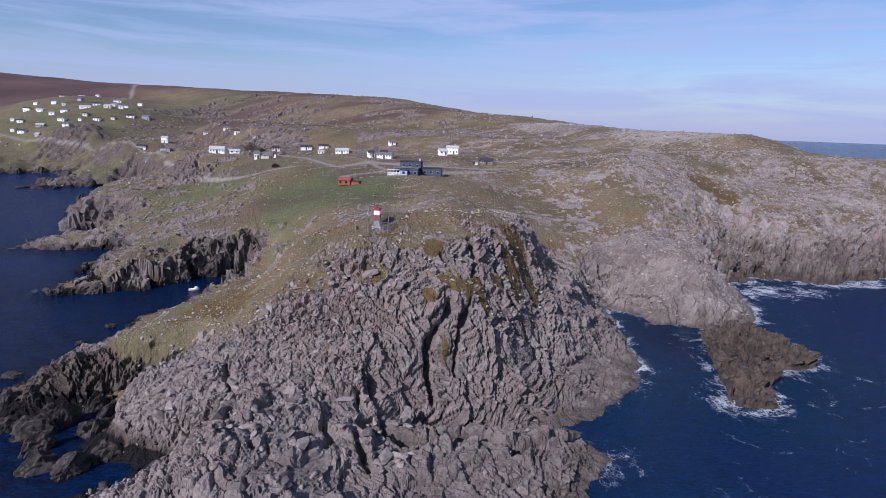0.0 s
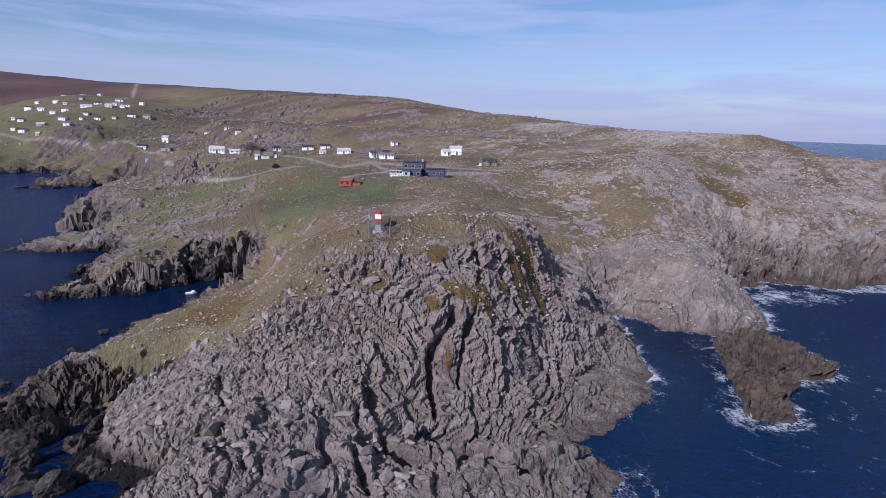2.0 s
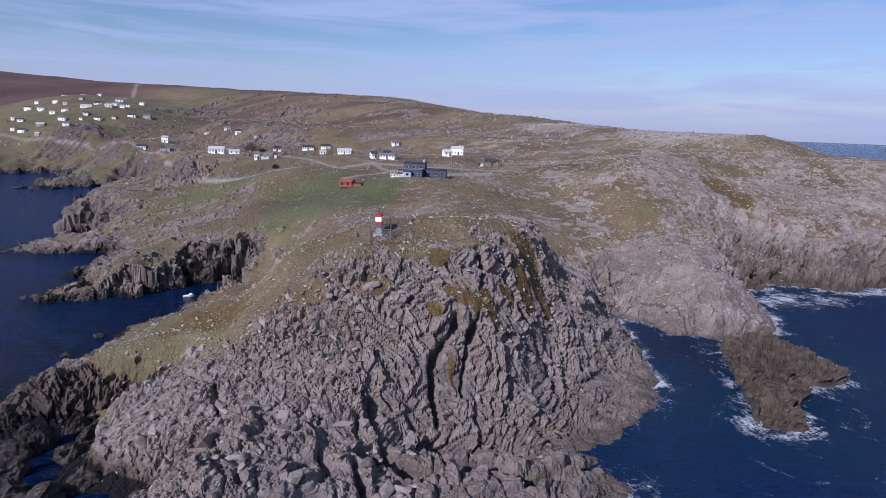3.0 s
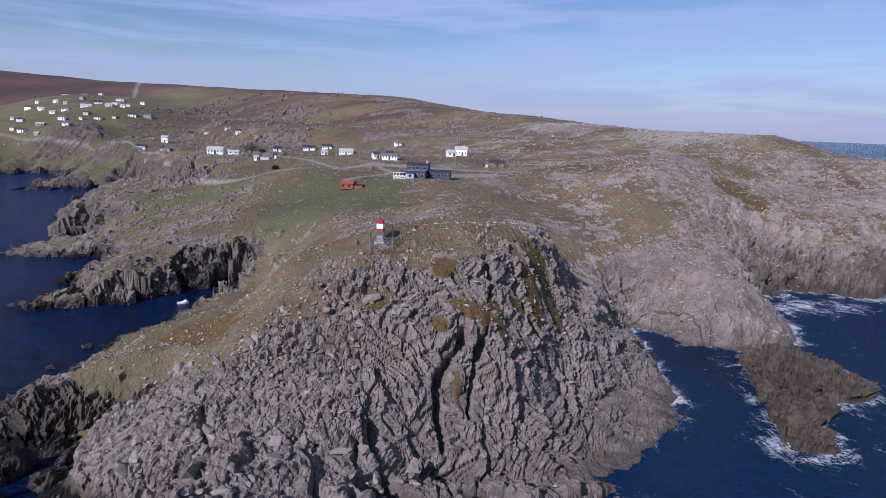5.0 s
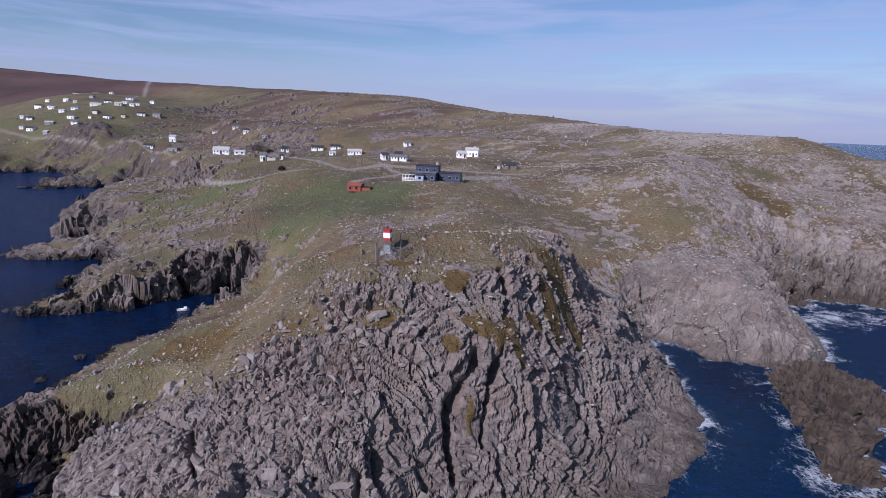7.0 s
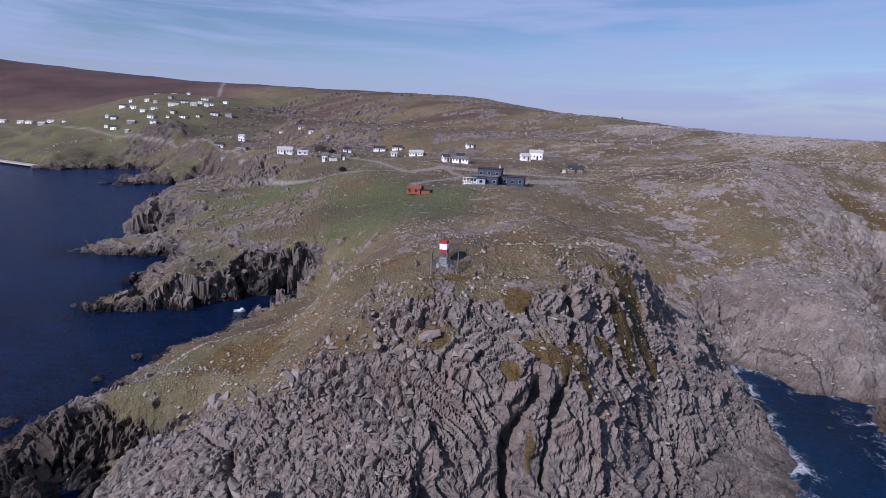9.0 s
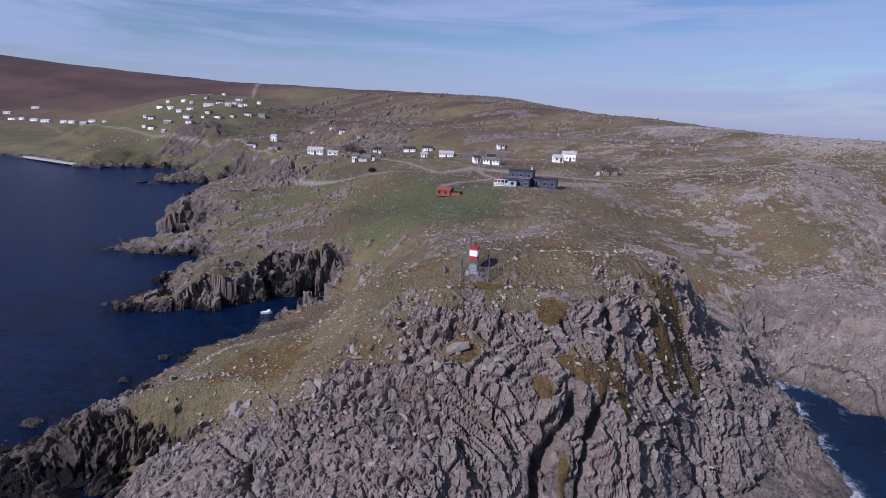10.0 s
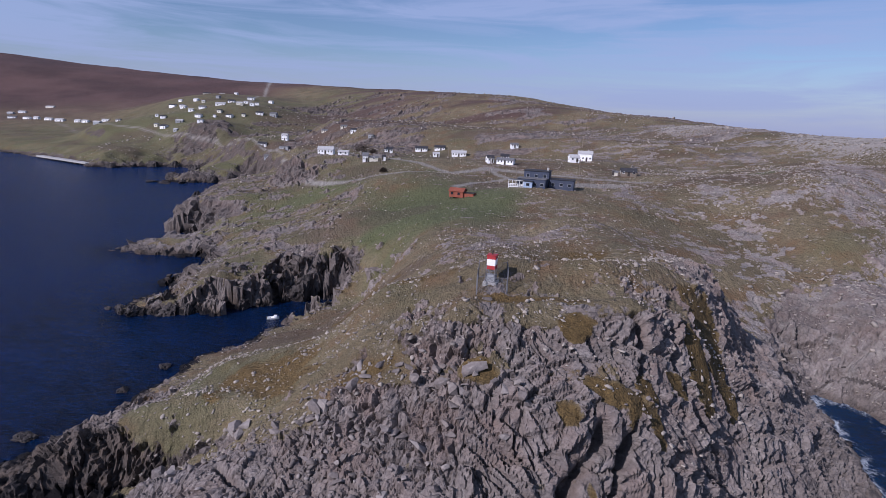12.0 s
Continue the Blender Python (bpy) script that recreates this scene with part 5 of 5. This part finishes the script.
def dark_house():
    base = new("house")
    base.location = (15.5, 256, lowest_at(15, 256, 5) + 0.2)
    base.rotation_euler = (0, 0, radians(-12))
    tagged(base, "slate-blue rambling house with flat dark roofs and a veranda", "house")
    for name, x, y, w, d, h, wallm in (("main_block", -1.0, 5.5, 9.5, 7, 6.2, "slateblue"), ("front_block", -2.0, -0.6, 10.5, 5, 3.6, "slateblue"),
                                       ("east_wing", 8.6, 5.0, 9.0, 5.5, 3.5, "slateblue"), ("porch", -3.0, -4.0, 3.2, 1.9, 2.7, "paleblue")):
        bm = bmesh.new()
        box(bm, x, y, -1.5, w, d, h + 1.5)
        blk = part(name, bm, wallm, base, "slate-blue boarded walls" if wallm == "slateblue" else "pale blue boarded porch")
        bm = bmesh.new()
        box(bm, x, y, h, w + 0.6, d + 0.6, 0.25, bevel=0.05)
        part("roof", bm, "roof" if name != "front_block" else "roofgrey", blk)
        n = max(1, int(w // 2.6))
        for i in range(n):
            for level in range(2 if h > 5 else 1):
                window(base, x - w / 2 + w / n * (i + 0.5), y - d / 2 - 0.02, 1.7 + level * 2.8, 1.1, 1.0, "front", "grey")
        window(base, x - w / 2 - 0.02, y, 1.7, 1.2, 1.2, "end")
    bm = bmesh.new()
    box(bm, -7.6, -2.6, 0.3, 5.6, 3.2, 0.18)
    deck = part("veranda", bm, "trim", base, "white veranda deck")
    for k in range(9):
        bm = bmesh.new()
        box(bm, -10.3 + 0.68 * k, -4.15, -1.4, 0.14, 0.14, 3.0 if k % 2 else 4.3)
        part("post", bm, "trim", deck)
    for z in (1.0, 1.45, 2.75):
        bm = bmesh.new()
        box(bm, -7.6, -4.15, z, 5.6, 0.12, 0.16)
        part("rail", bm, "trim", deck)
    bm = bmesh.new()
    box(bm, -7.6, -2.6, 2.95, 5.9, 3.5, 0.16, bevel=0.03)
    part("canopy", bm, "roofgrey", deck)
    bm = bmesh.new()
    box(bm, 2.6, 6.8, 6.2, 0.8, 0.8, 1.3)
    part("chimney", bm, "concrete", base)


def red_shed():
    base = new("shed")
    base.location = (-12.6, 250, lowest_at(-12.6, 250, 3) + 0.7)
    base.rotation_euler = (0, 0, radians(-14))
    tagged(base, "faded red boarded shed on short stilts in the green field", "shed")
    bm = bmesh.new()
    box(bm, -1.6, 0, 0, 5.4, 4.2, 2.5)
    part("wall", bm, "red", base)
    bm = bmesh.new()
    box(bm, 3.0, 0.2, 0, 3.8, 3.4, 1.7)
    part("annex", bm, "red", base)
    bm = bmesh.new()
    gable(bm, 5.4, 4.2, 2.5, 0.9)
    bmesh.ops.translate(bm, verts=bm.verts, vec=(-1.6, 0, 0))
    part("roof", bm, "red", base, "faded red roof")
    bm = bmesh.new()
    box(bm, 3.0, 0.2, 1.7, 4.2, 3.8, 0.2)
    part("annex_roof", bm, "dark", base)
    for px in (-3.9, -1.6, 0.7, 2.4, 4.5):
        for py in (-1.7, 1.7):
            bm = bmesh.new()
            box(bm, px, py, -1.6, 0.22, 0.22, 1.6)
            part("stilt", bm, "dark", base)
    for px in (-3.2, -0.6):
        window(base, px, -2.12, 1.4, 0.9, 0.9, "front", "red")


dark_house()
red_shed()

# the far village, in rows from the shore up the slope: x, y, width
V = "houses of the far village"
VILLAGE = [
    [(-767, 887, 11.4), (-756, 897, 12.5), (-736, 933, 18.0), (-744, 863, 13.3), (-713, 856, 15), (-696, 854, 8.6), (-670, 847, 15), (-648, 841, 15),
     (-614, 834, 10), (-599, 830, 11.9), (-567, 829, 11.6), (-570, 815, 14), (-538, 815, 7.5)],
    [(-399, 684, 4), (-389, 680, 7), (-387, 663, 6), (-375, 658, 9), (-345, 630, 6), (-363, 669, 9.4), (-319, 633, 7), (-348, 684, 8.8), (-331, 688, 4),
     (-331, 701, 6), (-316, 695, 8.7), (-302, 702, 5), (-288, 715, 10), (-273, 721, 10)],
    [(-444, 795, 10.5), (-446, 819, 6), (-424, 783, 7), (-417, 808, 8), (-395, 785, 5), (-413, 768, 8.5), (-368, 704, 7), (-362, 720, 9), (-344, 730, 14),
     (-392, 821, 7), (-348, 768, 9.7), (-318, 728, 9), (-352, 837, 11), (-330, 771, 6)],
    [(-494, 985, 14), (-463, 976, 10), (-442, 970, 8.4), (-446, 992, 7), (-306, 735, 6), (-308, 755, 5), (-322, 835, 7)],
]
pick = random.Random(4)
for street in VILLAGE:
    for hx, hy, hw in street:
        hw *= 0.82
        deep = min(hw, 7.5) * pick.uniform(0.7, 0.95)
        tall = pick.choice((2.4, 2.6, 2.8, 4.2 if hw > 8 else 2.6))
        wallm = pick.choice(("white", "white", "white", "white", "cream", "grey"))
        roofm = pick.choice(("roof", "roofgrey", "rooflight", "rooflight"))
        words = {"white": "white", "cream": "cream", "grey": "grey"}[wallm]
        house(hx, hy, hw, deep, tall, deep * 0.22, pick.uniform(-15, 15), wallm, roofm,
              f"{words} {'two-storey ' if tall > 4 else ''}village house with a {dict(roof='dark', roofgrey='grey', rooflight='pale')[roofm]} roof", 1, hw > 6, group=V)


# ---------------------------------------------------------------- poles, boat, wharf, bushes


def utility_pole(x, y, h):
    base = new("utility_pole")
    base.location = (x, y, floor_at(x, y) - 0.3)
    tagged(base, "weathered wooden utility pole beside the track", "pole", "poles along the track")
    bm = bmesh.new()
    rod(bm, (0, 0, 0), (0, 0, h), 0.17, 8, 0.11)
    part("post", bm, "wood", base)
    bm = bmesh.new()
    box(bm, 0, 0.14, h - 0.8, 2.0, 0.12, 0.14)
    arm = part("crossarm", bm, "wood", base)
    for k in (-0.85, 0.0, 0.85):
        bm = bmesh.new()
        rod(bm, (k, 0.14, h - 0.66), (k, 0.14, h - 0.48), 0.05, 6)
        part("insulator", bm, "pane", arm)


for px, py, ph in ((-3.4, 307, 8.3), (8.2, 285, 7.8), (18.9, 297, 7.5), (36.3, 297, 7.6), (-69.5, 390, 8.5), (-94.4, 372, 7.5), (-56.7, 316, 7.0),
                   (-31, 397, 7.2), (52, 405, 7.5), (-130, 430, 8), (-215, 545, 8)):
    utility_pole(px, py, ph)


def small_boat(x, y, turn):
    base = new("boat")
    base.location = (x, y, 0.0)
    base.rotation_euler = (0, 0, turn)
    tagged(base, "small white open boat moored in the cove", "boat")
    bm = bmesh.new()
    rings = []
    for k in range(9):
        u = k / 8
        half = 0.85 * math.sin(min(1.0, (1 - u) * 2.2) * 1.5708) * (1 if u else 0.9)
        xx, sheer = -2.3 + 4.6 * u, 0.62 + 0.35 * u * u
        rings.append([bm.verts.new(p) for p in ((xx, -half, sheer), (xx, -half * 0.75, 0.0), (xx, 0, -0.25), (xx, half * 0.75, 0.0), (xx, half, sheer),
                                                (xx, half * 0.85, sheer - 0.05), (xx, 0, 0.12), (xx, -half * 0.85, sheer - 0.05))])
    for a, b in zip(rings[:-1], rings[1:]):
        for i in range(8):
            bm.faces.new((a[i], a[(i + 1) % 8], b[(i + 1) % 8], b[i]))
    bm.faces.new(rings[0][::-1])
    bmesh.ops.recalc_face_normals(bm, faces=bm.faces)
    part("hull", bm, "hull", base)
    for xx in (-1.2, 0.3):
        bm = bmesh.new()
        box(bm, xx, 0, 0.36, 0.3, 1.35, 0.06)
        part("thwart", bm, "wood", base)
    bm = bmesh.new()
    box(bm, 0.9, 0, 0.4, 1.3, 1.1, 1.0, bevel=0.08)
    part("cuddy", bm, "hull", base)
    bm = bmesh.new()
    box(bm, -2.45, 0, 0.2, 0.3, 0.35, 0.8, bevel=0.04)
    part("outboard", bm, "dark", base, "dark outboard motor")
    return base


small_boat(-60.8, 187.0, 0.25).scale = (0.72, 0.72, 0.8)


def bare_bush(x, y, r, h, seed):
    rng = random.Random(seed)
    base = new("bush")
    base.location = (x, y, floor_at(x, y) - 0.1)
    tagged(base, "dark leafless thicket beside the houses", "bush")
    bm = bmesh.new()
    for _ in range(26):
        a, k = rng.uniform(0, 6.283), rng.uniform(0.1, 1.0)
        foot = Vector((math.cos(a) * r * k * 0.6, math.sin(a) * r * k * 0.6, 0))
        tip = foot + Vector((math.cos(a) * r * 0.4, math.sin(a) * r * 0.4, h * rng.uniform(0.6, 1.0)))
        rod(bm, foot, tip, 0.09, 5, 0.03)
    part("stem_cluster", bm, "bush", base)
    bm = bmesh.new()
    for _ in range(900):
        v = Vector((rng.gauss(0, 0.45), rng.gauss(0, 0.45), 0))
        z = h * rng.uniform(0.15, 1.0) * max(0.2, 1 - v.length * 0.5)
        c = Vector((v.x * r, v.y * r, z))
        d = Vector((rng.gauss(0, 1), rng.gauss(0, 1), rng.gauss(0, 1))).normalized() * rng.uniform(0.2, 0.45)
        e = d.cross(Vector((0.3, 0.2, 1))).normalized() * 0.12
        bm.faces.new([bm.verts.new(c - d), bm.verts.new(c + e), bm.verts.new(c + d), bm.verts.new(c - e)])
    part("crown", bm, "bush", base)


bare_bush(-80, 372, 5.0, 6.0, 1)
bare_bush(-53, 302, 1.8, 2.4, 2)
bare_bush(-72, 366, 2.5, 3.5, 3)


def wharf():
    base = new("wharf")
    base.location = (0, 0, 0)
    tagged(base, "pale concrete wharf with timber piles in the far bay", "wharf")
    a, b = Vector((-472, 590, 0)), Vector((-384, 545, 0))
    way = (b - a).normalized()
    turn = math.atan2(way.y, way.x)
    bm = bmesh.new()
    mid = (a + b) / 2
    box(bm, mid.x, mid.y, 1.4, (b - a).length, 7, 1.3, turn, 0.05)
    part("deck", bm, "concrete", base)
    for k in range(14):
        p = a + way * ((b - a).length * (k + 0.5) / 14) + Vector((way.y, -way.x, 0)) * 3.4
        bm = bmesh.new()
        rod(bm, (p.x, p.y, -2), (p.x, p.y, 2.2), 0.3, 8)
        part("pile", bm, "dark", base)


wharf()

# ---------------------------------------------------------------- single stones of the headland, parts of the ground
lay = random.Random(12)
placed = 0
while placed < 290:
    sx, sy = lay.uniform(-46, 6), lay.uniform(72, 109)
    if value_noise(np.array([sx / 6], np.float32), np.array([sy / 6], np.float32), 401)[0] < 0.42:
        continue
    gx, gy, gz = snap(sx, sy)[0]
    if gz < 3.0:
        continue
    ob = new("stone", STONES[lay.randrange(9)])
    size = lay.uniform(0.6, 1.2) + lay.expovariate(2.2)
    ob.parent = ground
    ob.scale = (size, size * lay.uniform(0.8, 1.2), size * lay.uniform(0.6, 1.3))
    ob.location = (gx, gy, gz + 0.12 * size)
    ob.rotation_euler = (lay.gauss(0, 0.35), lay.gauss(0, 0.35), lay.uniform(0, 6.283))
    placed += 1
